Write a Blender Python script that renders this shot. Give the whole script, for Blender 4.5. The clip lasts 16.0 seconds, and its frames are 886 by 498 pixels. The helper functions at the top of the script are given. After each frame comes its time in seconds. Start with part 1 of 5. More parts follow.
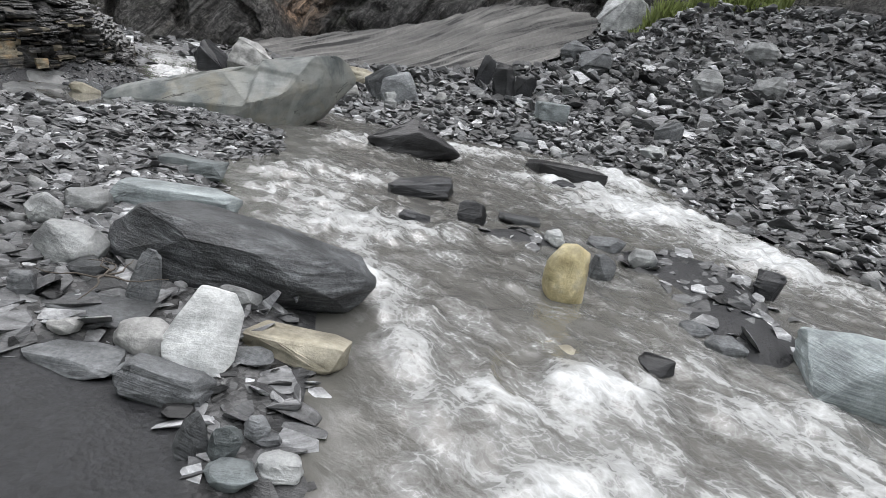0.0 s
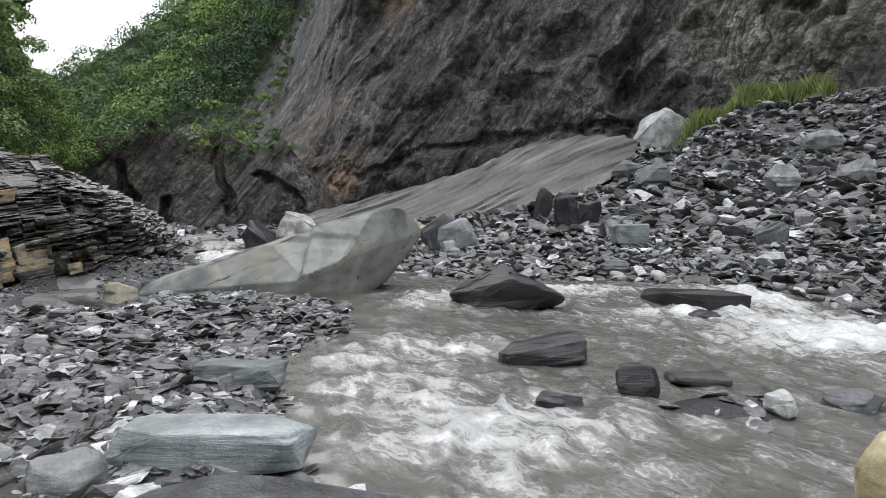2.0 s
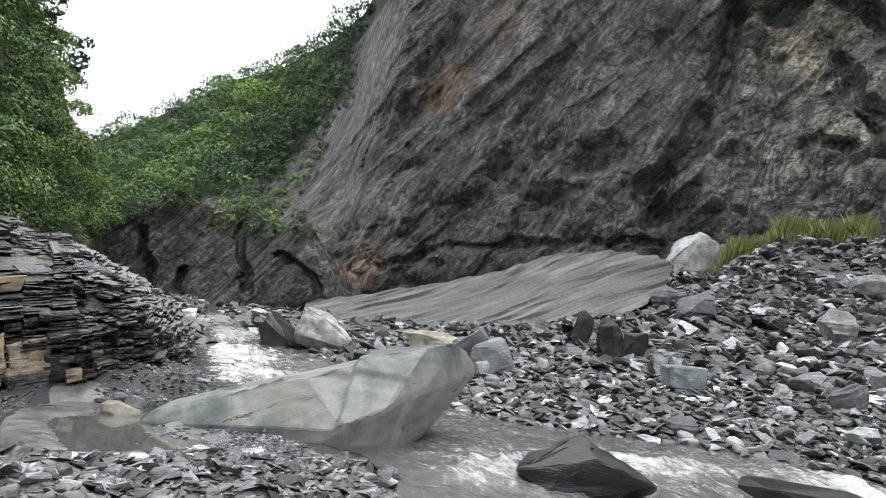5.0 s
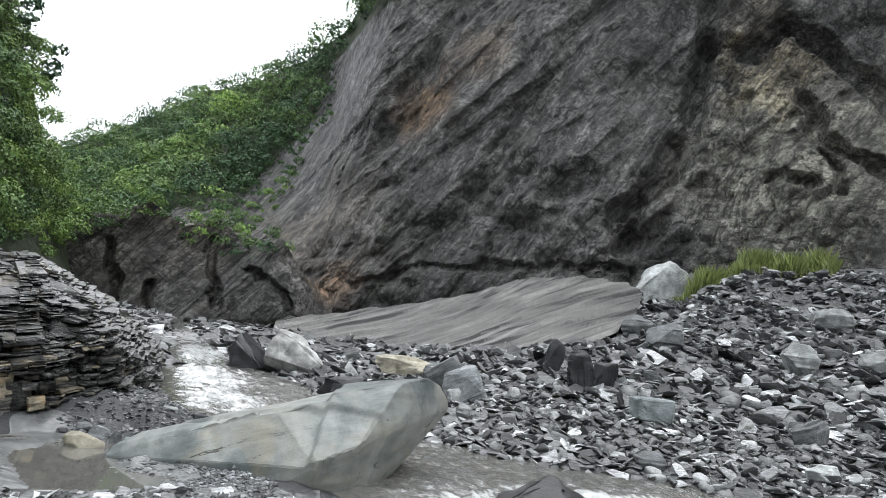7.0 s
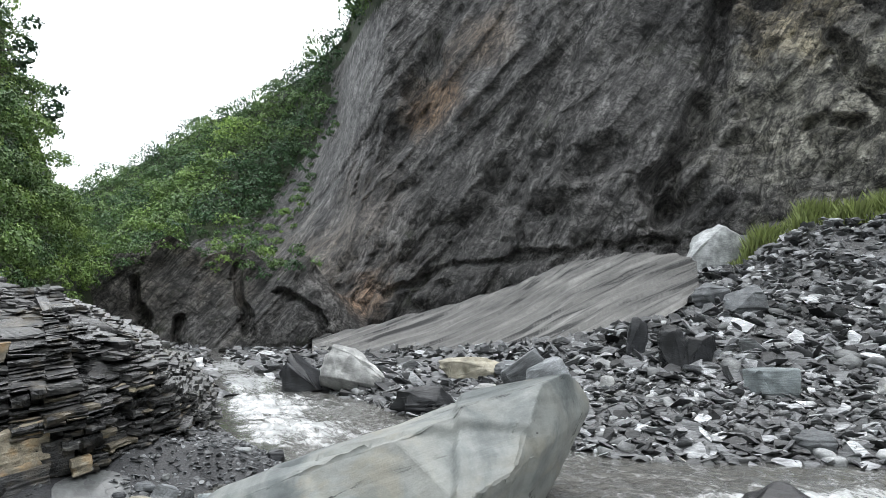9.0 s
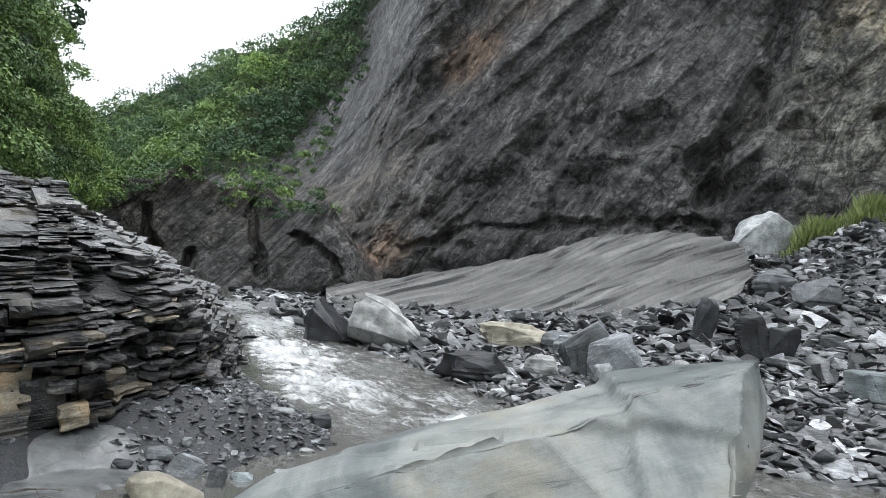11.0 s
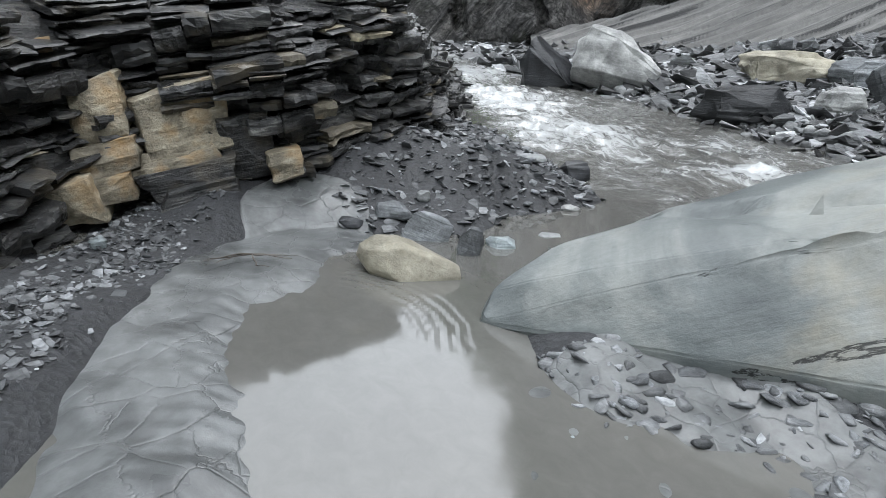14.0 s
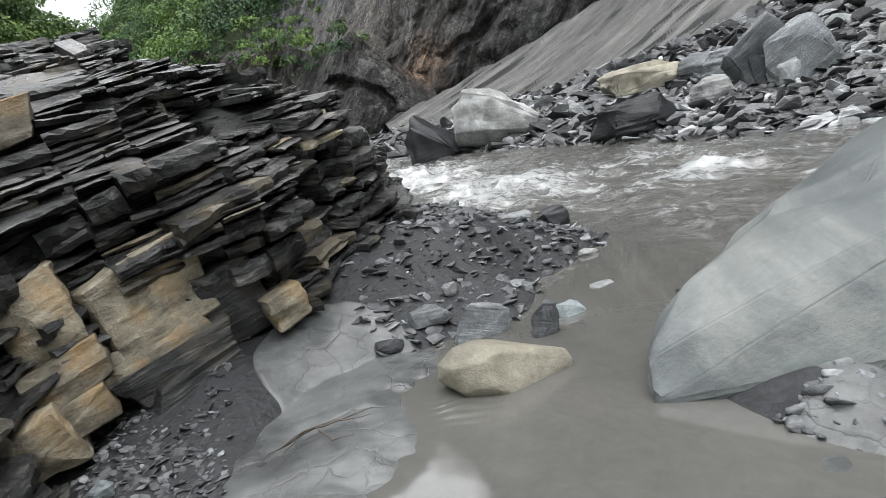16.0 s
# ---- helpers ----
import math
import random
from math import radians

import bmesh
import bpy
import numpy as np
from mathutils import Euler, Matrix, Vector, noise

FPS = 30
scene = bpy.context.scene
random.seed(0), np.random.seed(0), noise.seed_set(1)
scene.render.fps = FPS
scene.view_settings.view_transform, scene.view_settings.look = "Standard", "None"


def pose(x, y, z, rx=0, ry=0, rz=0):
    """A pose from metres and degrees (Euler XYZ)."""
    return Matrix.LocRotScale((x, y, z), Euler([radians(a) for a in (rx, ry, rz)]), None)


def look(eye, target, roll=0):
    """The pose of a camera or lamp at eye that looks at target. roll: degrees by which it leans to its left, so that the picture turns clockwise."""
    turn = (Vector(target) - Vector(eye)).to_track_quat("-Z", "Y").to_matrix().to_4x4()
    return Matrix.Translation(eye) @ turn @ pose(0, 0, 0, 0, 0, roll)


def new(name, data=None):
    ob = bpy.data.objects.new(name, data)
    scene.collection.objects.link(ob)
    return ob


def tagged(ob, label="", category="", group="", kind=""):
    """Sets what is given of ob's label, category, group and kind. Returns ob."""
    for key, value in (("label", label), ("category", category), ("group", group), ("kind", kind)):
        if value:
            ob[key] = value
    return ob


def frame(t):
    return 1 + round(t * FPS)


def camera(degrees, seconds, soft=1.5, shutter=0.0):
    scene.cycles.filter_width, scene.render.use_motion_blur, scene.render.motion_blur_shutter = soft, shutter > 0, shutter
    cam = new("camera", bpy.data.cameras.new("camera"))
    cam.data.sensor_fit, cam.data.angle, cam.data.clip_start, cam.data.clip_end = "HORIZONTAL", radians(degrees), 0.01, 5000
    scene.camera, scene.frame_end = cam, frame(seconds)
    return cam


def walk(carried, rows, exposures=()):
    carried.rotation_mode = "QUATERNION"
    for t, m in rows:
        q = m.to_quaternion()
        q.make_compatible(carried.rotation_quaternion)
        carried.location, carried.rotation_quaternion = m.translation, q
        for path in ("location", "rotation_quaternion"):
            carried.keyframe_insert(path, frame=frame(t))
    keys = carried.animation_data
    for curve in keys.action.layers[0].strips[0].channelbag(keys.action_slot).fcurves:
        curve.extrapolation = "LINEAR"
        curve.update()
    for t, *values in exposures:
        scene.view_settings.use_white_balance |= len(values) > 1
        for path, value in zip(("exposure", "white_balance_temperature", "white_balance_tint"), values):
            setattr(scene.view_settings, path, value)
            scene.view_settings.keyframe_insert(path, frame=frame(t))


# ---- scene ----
cam = camera(73.0, 16.0, soft=0.6)
PATH = [
    (0, (0.802, -14.061, 1.278), (1.669, -12.331, 0.772), 9.73),
    (0.5, (1.025, -13.728, 1.348), (2.058, -12.032, 1.107), 4.65),
    (1, (1.142, -13.109, 1.248), (2.088, -11.366, 0.993), 4.25),
    (1.5, (1.028, -12.639, 1.121), (2.070, -10.940, 0.960), 8.03),
    (2, (1.022, -11.471, 1.094), (1.727, -9.599, 1.047), 0.30),
    (2.5, (0.930, -11.126, 1.163), (1.749, -9.301, 1.142), 3.91),
    (3, (0.945, -10.542, 1.220), (1.815, -8.749, 1.382), 8.93),
    (3.5, (0.974, -9.869, 1.580), (1.781, -8.047, 1.752), 4.47),
    (4, (0.910, -9.650, 1.785), (1.730, -7.831, 1.919), 3.13),
    (4.2, (0.807, -9.480, 1.829), (1.570, -7.636, 1.967), 3.76),
    (6.3, (0.565, -10.283, 2.145), (1.173, -8.423, 2.560), 7.92),
    (6.5, (0.567, -10.181, 2.219), (1.227, -8.328, 2.581), 10.33),
    (7, (0.482, -9.803, 2.173), (1.209, -7.967, 2.492), 7.74),
    (7.5, (0.345, -9.231, 2.081), (1.150, -7.433, 2.424), 3.09),
    (8, (0.209, -8.435, 2.085), (1.024, -6.622, 2.313), 3.50),
    (8.5, (0.072, -7.870, 2.010), (0.831, -6.040, 2.284), 3.51),
    (8.7, (0.051, -7.632, 1.975), (0.730, -5.779, 2.299), 0.21),
    (10.8, (-0.432, -4.837, 1.761), (0.258, -2.978, 2.020), 7.20),
    (11, (-0.440, -4.568, 1.741), (0.227, -2.693, 1.945), 6.59),
    (11.5, (-0.464, -3.815, 1.652), (0.048, -1.882, 1.707), 6.43),
    (12, (-0.581, -3.400, 1.584), (-0.141, -1.450, 1.654), 4.21),
    (12.5, (-0.607, -3.286, 1.592), (-0.114, -1.348, 1.651), 5.53),
    (13, (-0.560, -3.178, 1.571), (-0.147, -1.223, 1.647), 5.50),
    (13.5, (-0.488, -2.797, 1.442), (-0.242, -0.818, 1.298), 4.70),
    (14, (-0.598, -2.494, 1.239), (-0.506, -0.599, 0.607), 2.96),
    (14.5, (-0.863, -2.401, 1.234), (-0.896, -0.476, 0.694), 0.24),
    (15, (-1.000, -2.146, 1.124), (-0.970, -0.194, 0.687), -5.31),
    (15.5, (-1.202, -1.939, 1.134), (-0.982, 0.004, 0.713), -7.93),
    (16, (-1.377, -1.774, 1.195), (-0.928, 0.136, 0.809), -13.57),
]
walk(cam, [(t, look(eye, target, roll)) for t, eye, target, roll in PATH],
     exposures=[(0, -0.35, 6600, 13), (1.5, -0.37, 6600, 13), (2.5, -0.3, 6600, 13), (4, -0.1, 6550, 12), (7, 0.03, 6450, 10), (9.7, 0.0, 6400, 10),
                (12.5, -0.08, 6250, 10), (14.3, -0.06, 6250, 10), (15, -0.04, 6450, 11), (16, -0.04, 6550, 11)])

# ---- light: an overcast noon in a deep gorge ----
world = bpy.data.worlds.new("overcast_sky")
scene.world = world
world.use_nodes = True
wn, wl = world.node_tree.nodes, world.node_tree.links
wn.clear()
sky = wn.new("ShaderNodeTexSky")
sky.sky_type, sky.sun_disc, sky.sun_elevation, sky.sun_rotation = "NISHITA", False, radians(62), radians(20)
sky.dust_density = 4.0
pale = wn.new("ShaderNodeHueSaturation")
pale.inputs["Saturation"].default_value = 0.18
bg = wn.new("ShaderNodeBackground")
bg.inputs["Strength"].default_value = 0.15
cloud = wn.new("ShaderNodeBackground")
cloud.inputs["Color"].default_value = (0.9, 0.955, 1.0, 1)
# an overcast sky is about three times as bright overhead as at the horizon
toward = wn.new("ShaderNodeTexCoord")
height_ = wn.new("ShaderNodeSeparateXYZ")
lift = wn.new("ShaderNodeMapRange")
for key_, value_ in (("From Min", 0.0), ("From Max", 1.0), ("To Min", 0.85), ("To Max", 2.45)):
    lift.inputs[key_].default_value = value_
wl.new(toward.outputs["Generated"], height_.inputs[0])
wl.new(height_.outputs["Z"], lift.inputs["Value"])
wl.new(lift.outputs[0], cloud.inputs["Strength"])
both = wn.new("ShaderNodeAddShader")
wout = wn.new("ShaderNodeOutputWorld")
wl.new(sky.outputs[0], pale.inputs["Color"])
wl.new(pale.outputs[0], bg.inputs["Color"])
wl.new(bg.outputs[0], both.inputs[0])
wl.new(cloud.outputs[0], both.inputs[1])
wl.new(both.outputs[0], wout.inputs["Surface"])
sun = new("sun", bpy.data.lights.new("sun", "SUN"))
sun.data.energy, sun.data.angle, sun.data.color = 0.9, radians(25), (1.0, 0.97, 0.92)
sun.matrix_world = look((0, 0, 60), (-10, 22, 0))


# ---- materials ----
def material(name):
    m = bpy.data.materials.new(name)
    m.use_nodes = True
    n, l = m.node_tree.nodes, m.node_tree.links
    return m, n, l, n["Principled BSDF"]


def node(n, kind, **values):
    made = n.new("ShaderNode" + kind)
    for key, value in values.items():
        made.inputs[key.replace("_", " ")].default_value = value
    return made


def ramp(n, l, source, stops):
    made = n.new("ShaderNodeValToRGB")
    while len(made.color_ramp.elements) < len(stops):
        made.color_ramp.elements.new(0.5)
    for e, (at, c) in zip(made.color_ramp.elements, stops):
        e.position, e.color = at, (*c, 1) if not np.isscalar(c) else (c, c, c, 1)
    l.new(source, made.inputs[0])
    return made.outputs[0]


def mixed(n, l, how, fac, a, b):
    made = n.new("ShaderNodeMix")
    made.data_type, made.blend_type = "RGBA", how
    for value, slot in ((fac, 0), (a, 6), (b, 7)):
        if hasattr(value, "links"):
            l.new(value, made.inputs[slot])
        else:
            made.inputs[slot].default_value = value if slot == 0 else (*value, 1)
    return made.outputs[2]


def coords(n, l, scale=(1, 1, 1), turn=(0, 0, 0), which="Object"):
    t = n.new("ShaderNodeTexCoord")
    m = n.new("ShaderNodeMapping")
    m.vector_type = "TEXTURE"
    m.inputs["Scale"].default_value, m.inputs["Rotation"].default_value = [1 / v for v in scale], [radians(a) for a in turn]
    l.new(t.outputs[which], m.inputs["Vector"])
    return m.outputs[0]


def noise_of(n, l, where, scale, detail=6.0, rough=0.6, warp=0.0):
    made = node(n, "TexNoise", Scale=scale, Detail=detail, Roughness=rough, Distortion=warp)
    l.new(where, made.inputs["Vector"])
    return made.outputs[0]


def bumped(n, l, shader, height, strength=0.4, distance=0.02):
    b = node(n, "Bump", Strength=strength, Distance=distance)
    l.new(height, b.inputs["Height"])
    l.new(b.outputs[0], shader.inputs["Normal"])


def slate(name, dark, mid, pale_, rough=0.62, vary="object", layers=14.0, stain=None, turn=(0, 0, 0), size=1.0, bump=0.5, spread=0.6, grit=0.6):
    """Layered slate: fine parallel layers, blotches of fines and dust, and a tone that varies from stone to stone."""
    m, n, l, p = material(name)
    at = coords(n, l, (1 / size,) * 3, turn)
    flat = coords(n, l, (1.2 / size, 1.2 / size, layers / size), turn)
    fine = noise_of(n, l, flat, 3.0, 8, 0.65, 0.3)
    blot = noise_of(n, l, at, 1.7, 5, 0.6)
    grain = noise_of(n, l, at, 30.0, 4, 0.7)
    base = ramp(n, l, fine, [(0.3, dark), (0.52, mid), (0.75, pale_)])
    base = mixed(n, l, "MULTIPLY", 0.8, base, ramp(n, l, blot, [(0.34, 0.38), (0.64, 1.3)]))
    base = mixed(n, l, "MULTIPLY", grit, base, ramp(n, l, grain, [(0.32, 0.45), (0.68, 1.4)]))
    if vary == "object":
        rnd = n.new("ShaderNodeObjectInfo").outputs["Random"]
    elif vary == "island":
        rnd = n.new("ShaderNodeNewGeometry").outputs["Random Per Island"]
    if vary:
        base = mixed(n, l, "MULTIPLY", 1.0, base, ramp(n, l, rnd, [(0.0, 1 - spread), (0.3, 0.8), (0.72, 1.15), (0.86, 1.0 + 1.3 * spread), (0.95, 1.0 + 2.2 * spread), (1.0, 1.0 + 3.2 * spread)]))
    if stain:
        where = noise_of(n, l, at, 2.3, 4, 0.6)
        base = mixed(n, l, "MIX", ramp(n, l, where, [(0.55, 0.0), (0.72, 0.75)]), base, stain)
    l.new(base, p.inputs["Base Color"])
    l.new(ramp(n, l, blot, [(0.3, rough - 0.14), (0.75, rough + 0.2)]), p.inputs["Roughness"])
    height = mixed(n, l, "ADD", 0.5, fine, grain)
    bumped(n, l, p, height, bump, 0.03 * size)
    return m


DARK_SLATE = slate("dark_wet_slate", (0.022, 0.023, 0.026), (0.045, 0.047, 0.052), (0.09, 0.093, 0.1), 0.42)
GREY_SLATE = slate("grey_slate", (0.09, 0.095, 0.1), (0.15, 0.158, 0.165), (0.24, 0.25, 0.255), 0.62)
BLUE_SLATE = slate("blue_grey_slate", (0.13, 0.15, 0.155), (0.2, 0.225, 0.23), (0.3, 0.33, 0.335), 0.6, grit=0.35)
PALE_STONE = slate("pale_stone", (0.24, 0.25, 0.25), (0.36, 0.37, 0.37), (0.48, 0.49, 0.48), 0.7, layers=5, spread=0.3, grit=0.35)
WHITE_STONE = slate("white_stone", (0.3, 0.3, 0.29), (0.46, 0.46, 0.45), (0.58, 0.58, 0.56), 0.7, layers=3, spread=0.15, grit=0.4)
TAN_STONE = slate("tan_stone", (0.26, 0.235, 0.17), (0.38, 0.35, 0.275), (0.48, 0.45, 0.37), 0.6, layers=2, spread=0.15, grit=0.3)
YELLOW_STONE = slate("yellow_stone", (0.46, 0.38, 0.19), (0.62, 0.54, 0.32), (0.72, 0.66, 0.48), 0.6, layers=1.5, spread=0.05, stain=(0.36, 0.33, 0.24), grit=0.25)
STRATA = slate("layered_slate_face", (0.008, 0.008, 0.009), (0.035, 0.035, 0.035), (0.2, 0.195, 0.18), 0.3, layers=11, spread=0.75, stain=(0.13, 0.11, 0.08), bump=1.0)
TAN_STRATA = slate("tan_layered_slate", (0.09, 0.076, 0.054), (0.28, 0.245, 0.18), (0.5, 0.45, 0.35), 0.55, layers=3.5, spread=0.35, stain=(0.4, 0.22, 0.06), grit=0.5, bump=1.0)
LAYERED = slate("layered_blue_slate", (0.016, 0.017, 0.019), (0.085, 0.09, 0.096), (0.24, 0.255, 0.265), 0.42, layers=7, spread=0.1, bump=0.9)
BLACK_SLATE = slate("black_wet_slate", (0.012, 0.012, 0.013), (0.024, 0.024, 0.026), (0.06, 0.06, 0.063), 0.4, spread=0.1)
GRAVEL = slate("gravel_stones", (0.05, 0.051, 0.053), (0.145, 0.148, 0.152), (0.3, 0.305, 0.31), 0.5, vary="island", spread=0.97, grit=0.4)
PEBBLE = slate("pebble_stone", (0.07, 0.074, 0.08), (0.13, 0.136, 0.143), (0.21, 0.216, 0.222), 0.6, spread=0.75)


def boulder_material():
    """Water-worn grey-green rock with bedding cracks, blue-grey and buff patches."""
    m, n, l, p = material("water_worn_boulder")
    at = coords(n, l)
    big, mid_ = noise_of(n, l, at, 0.75, 7, 0.62, 0.8), noise_of(n, l, at, 3.0, 8, 0.65)
    grain = noise_of(n, l, at, 38.0, 5, 0.75)
    bed = noise_of(n, l, coords(n, l, (0.14, 1.3, 1.5), (0, -17, -6)), 2.2, 9, 0.6, 0.3)
    base = ramp(n, l, big, [(0.34, (0.085, 0.098, 0.1)), (0.46, (0.15, 0.165, 0.163)), (0.52, (0.22, 0.232, 0.222)), (0.7, (0.29, 0.292, 0.268))])
    base = mixed(n, l, "MULTIPLY", 0.6, base, ramp(n, l, mid_, [(0.3, 0.62), (0.65, 1.2)]))
    base = mixed(n, l, "MIX", ramp(n, l, noise_of(n, l, at, 0.9, 5, 0.6, 0.5), [(0.56, 0.0), (0.66, 0.6)]), base, (0.27, 0.248, 0.19))
    base = mixed(n, l, "MULTIPLY", 0.3, base, ramp(n, l, bed, [(0.3, 0.6), (0.5, 1.05), (0.7, 0.8)]))
    crack = ramp(n, l, bed, [(0.385, 1.0), (0.395, 0.12), (0.405, 0.12), (0.415, 1.0)])
    crack = mixed(n, l, "MIX", ramp(n, l, noise_of(n, l, at, 1.4, 3), [(0.46, 1.0), (0.58, 0.0)]), crack, (1.0, 1.0, 1.0))
    base = mixed(n, l, "MULTIPLY", 1.0, base, crack)
    base = mixed(n, l, "MULTIPLY", 0.25, base, ramp(n, l, grain, [(0.3, 0.6), (0.7, 1.3)]))
    l.new(base, p.inputs["Base Color"])
    l.new(ramp(n, l, big, [(0.3, 0.4), (0.7, 0.7)]), p.inputs["Roughness"])
    height = mixed(n, l, "ADD", 0.5, mixed(n, l, "MULTIPLY", 0.6, bed, crack), mixed(n, l, "MIX", 0.25, mid_, grain))
    bumped(n, l, p, height, 0.45, 0.05)
    return m


BOULDER = boulder_material()


def ground_material():
    m, n, l, p = material("dark_silt_and_grit")
    at = coords(n, l)
    big, fine = noise_of(n, l, at, 0.9, 6, 0.65), noise_of(n, l, at, 22, 8, 0.75)
    speck = node(n, "TexVoronoi", Scale=26.0)
    l.new(at, speck.inputs["Vector"])
    base = ramp(n, l, big, [(0.3, (0.014, 0.015, 0.017)), (0.7, (0.036, 0.037, 0.04))])
    base = mixed(n, l, "MULTIPLY", 0.7, base, ramp(n, l, fine, [(0.3, 0.5), (0.7, 1.4)]))
    base = mixed(n, l, "MULTIPLY", 0.5, base, ramp(n, l, speck.outputs["Color"], [(0.1, 0.5), (0.9, 1.7)]))
    stony = n.new("ShaderNodeAttribute")
    stony.attribute_name = "stony"
    grit = node(n, "TexVoronoi", Scale=13.0)
    l.new(at, grit.inputs["Vector"])
    tone = mixed(n, l, "MIX", 0.5, grit.outputs["Color"], speck.outputs["Color"])
    tone = ramp(n, l, tone, [(0.25, 0.02), (0.5, 0.075), (0.75, 0.2)])
    tone = mixed(n, l, "MULTIPLY", 0.6, tone, ramp(n, l, fine, [(0.3, 0.4), (0.7, 1.5)]))
    base = mixed(n, l, "MIX", stony.outputs["Fac"], base, tone)
    l.new(base, p.inputs["Base Color"])
    l.new(ramp(n, l, big, [(0.3, 0.3), (0.7, 0.75)]), p.inputs["Roughness"])
    bumped(n, l, p, mixed(n, l, "ADD", 0.6, fine, speck.outputs["Distance"]), 0.5, 0.03)
    return m


def near_to(n, l, place, radius, soft=0.5, ragged=None):
    """1 inside a ball round a place, falling to 0 beyond it, with a ragged rim."""
    t = n.new("ShaderNodeTexCoord")
    d = n.new("ShaderNodeVectorMath")
    d.operation = "DISTANCE"
    l.new(t.outputs["Object"], d.inputs[0])
    d.inputs[1].default_value = place
    add = n.new("ShaderNodeMath")
    add.operation = "MULTIPLY_ADD"
    l.new(ragged, add.inputs[0])
    add.inputs[1].default_value = radius * 1.8
    l.new(d.outputs["Value"], add.inputs[2])
    out = n.new("ShaderNodeMapRange")
    out.inputs["From Min"].default_value, out.inputs["From Max"].default_value = radius * 1.9, radius * (1.9 - soft)
    l.new(add.outputs[0], out.inputs["Value"])
    return out.outputs[0]


def scaled(n, l, value, factor):
    m = n.new("ShaderNodeMath")
    m.operation = "MULTIPLY"
    l.new(value, m.inputs[0])
    m.inputs[1].default_value = factor
    return m.outputs[0]


def cliff_material():
    """Dark cleaved slate: fine slanting striations and pale scratches, dark joints, seepage, rusty and mossy stains,
    painted shade at the gorge head.
    """
    m, n, l, p = material("dark_slate_cliff")
    at = coords(n, l)
    streak = noise_of(n, l, coords(n, l, (1, 0.8, 0.12), (0, 37, 0)), 1.5, 10, 0.72, 0.4)
    slow, fine = noise_of(n, l, at, 0.16, 6, 0.62), noise_of(n, l, at, 3.2, 10, 0.8)
    down = noise_of(n, l, coords(n, l, (1, 1, 0.07)), 0.5, 8, 0.65)
    base = ramp(n, l, streak, [(0.4, (0.045, 0.043, 0.042)), (0.5, (0.125, 0.12, 0.116)), (0.62, (0.24, 0.232, 0.224))])
    base = mixed(n, l, "MULTIPLY", 0.9, base, ramp(n, l, slow, [(0.36, 0.6), (0.64, 1.3)]))
    base = mixed(n, l, "MULTIPLY", 0.85, base, ramp(n, l, fine, [(0.4, 0.25), (0.6, 1.75)]))
    base = mixed(n, l, "MULTIPLY", 0.6, base, ramp(n, l, down, [(0.4, 0.42), (0.58, 1.1)]))
    # pale scratches along the cleavage, broken into short runs
    runs = ramp(n, l, noise_of(n, l, at, 0.35, 4, 0.6), [(0.5, 0.0), (0.6, 0.65)])
    for scale, turn in ((0.9, 36), (1.7, 44)):
        vein = noise_of(n, l, coords(n, l, (1.2, 0.6, 0.07), (0, turn, 0)), scale, 6, 0.6, 0.3)
        line = mixed(n, l, "MULTIPLY", 1.0, ramp(n, l, vein, [(0.485, 0.0), (0.497, 1.0), (0.51, 0.0)]), runs)
        base = mixed(n, l, "MIX", line, base, (0.36, 0.35, 0.335))
    # dark joints: one set along the cleavage, one across it
    for scale, turn, flat in ((0.35, 34, 0.1), (0.42, -58, 0.22), (0.9, 80, 0.3)):
        cut = noise_of(n, l, coords(n, l, (1.0, 0.6, flat), (0, turn, 0)), scale, 7, 0.62, 0.5)
        base = mixed(n, l, "MULTIPLY", 0.9, base, ramp(n, l, cut, [(0.468, 1.0), (0.48, 0.2), (0.488, 0.2), (0.5, 1.0)]))
    rag = noise_of(n, l, at, 0.2, 6, 0.7)
    # the last two tint the gorge head brown and paint its shade in
    for place, radius, colour, much in (((20.6, 50.5, 27.4), 5.5, (0.17, 0.1, 0.045), 0.6), ((24.0, 47.0, 34.0), 5.0, (0.13, 0.085, 0.045), 0.45), ((12.2, 49.0, 6.8), 4.0, (0.27, 0.19, 0.13), 0.7), ((3.6, 56.0, 9.3), 5.0, (0.15, 0.14, 0.045), 0.55),
                                        ((43.6, 22.7, 21.7), 13.0, (0.2, 0.2, 0.165), 0.6), ((41.0, 24.0, 31.0), 7.0, (0.26, 0.22, 0.15), 0.5), ((-5.0, 64.0, 8.0), 20.0, (0.1, 0.09, 0.07), 0.6), ((7.0, 54.0, 14.0), 13.0, (0.09, 0.075, 0.062), 0.6)):
        stain = mixed(n, l, "MULTIPLY", 1.0, base, tuple(c / 0.1 for c in colour))
        base = mixed(n, l, "MIX", scaled(n, l, near_to(n, l, place, radius, 0.6, rag), much), base, stain)
    base = mixed(n, l, "MIX", ramp(n, l, noise_of(n, l, at, 0.13, 8, 0.75), [(0.6, 0.0), (0.68, 0.6)]), base, (0.04, 0.05, 0.02))
    l.new(base, p.inputs["Base Color"])
    p.inputs["Roughness"].default_value = 0.62
    coarse = node(n, "Bump", Strength=0.9, Distance=0.5)
    l.new(mixed(n, l, "ADD", 0.6, streak, noise_of(n, l, at, 0.8, 8, 0.7)), coarse.inputs["Height"])
    small = node(n, "Bump", Strength=0.9, Distance=0.16)
    l.new(fine, small.inputs["Height"])
    l.new(coarse.outputs[0], small.inputs["Normal"])
    l.new(small.outputs[0], p.inputs["Normal"])
    return m


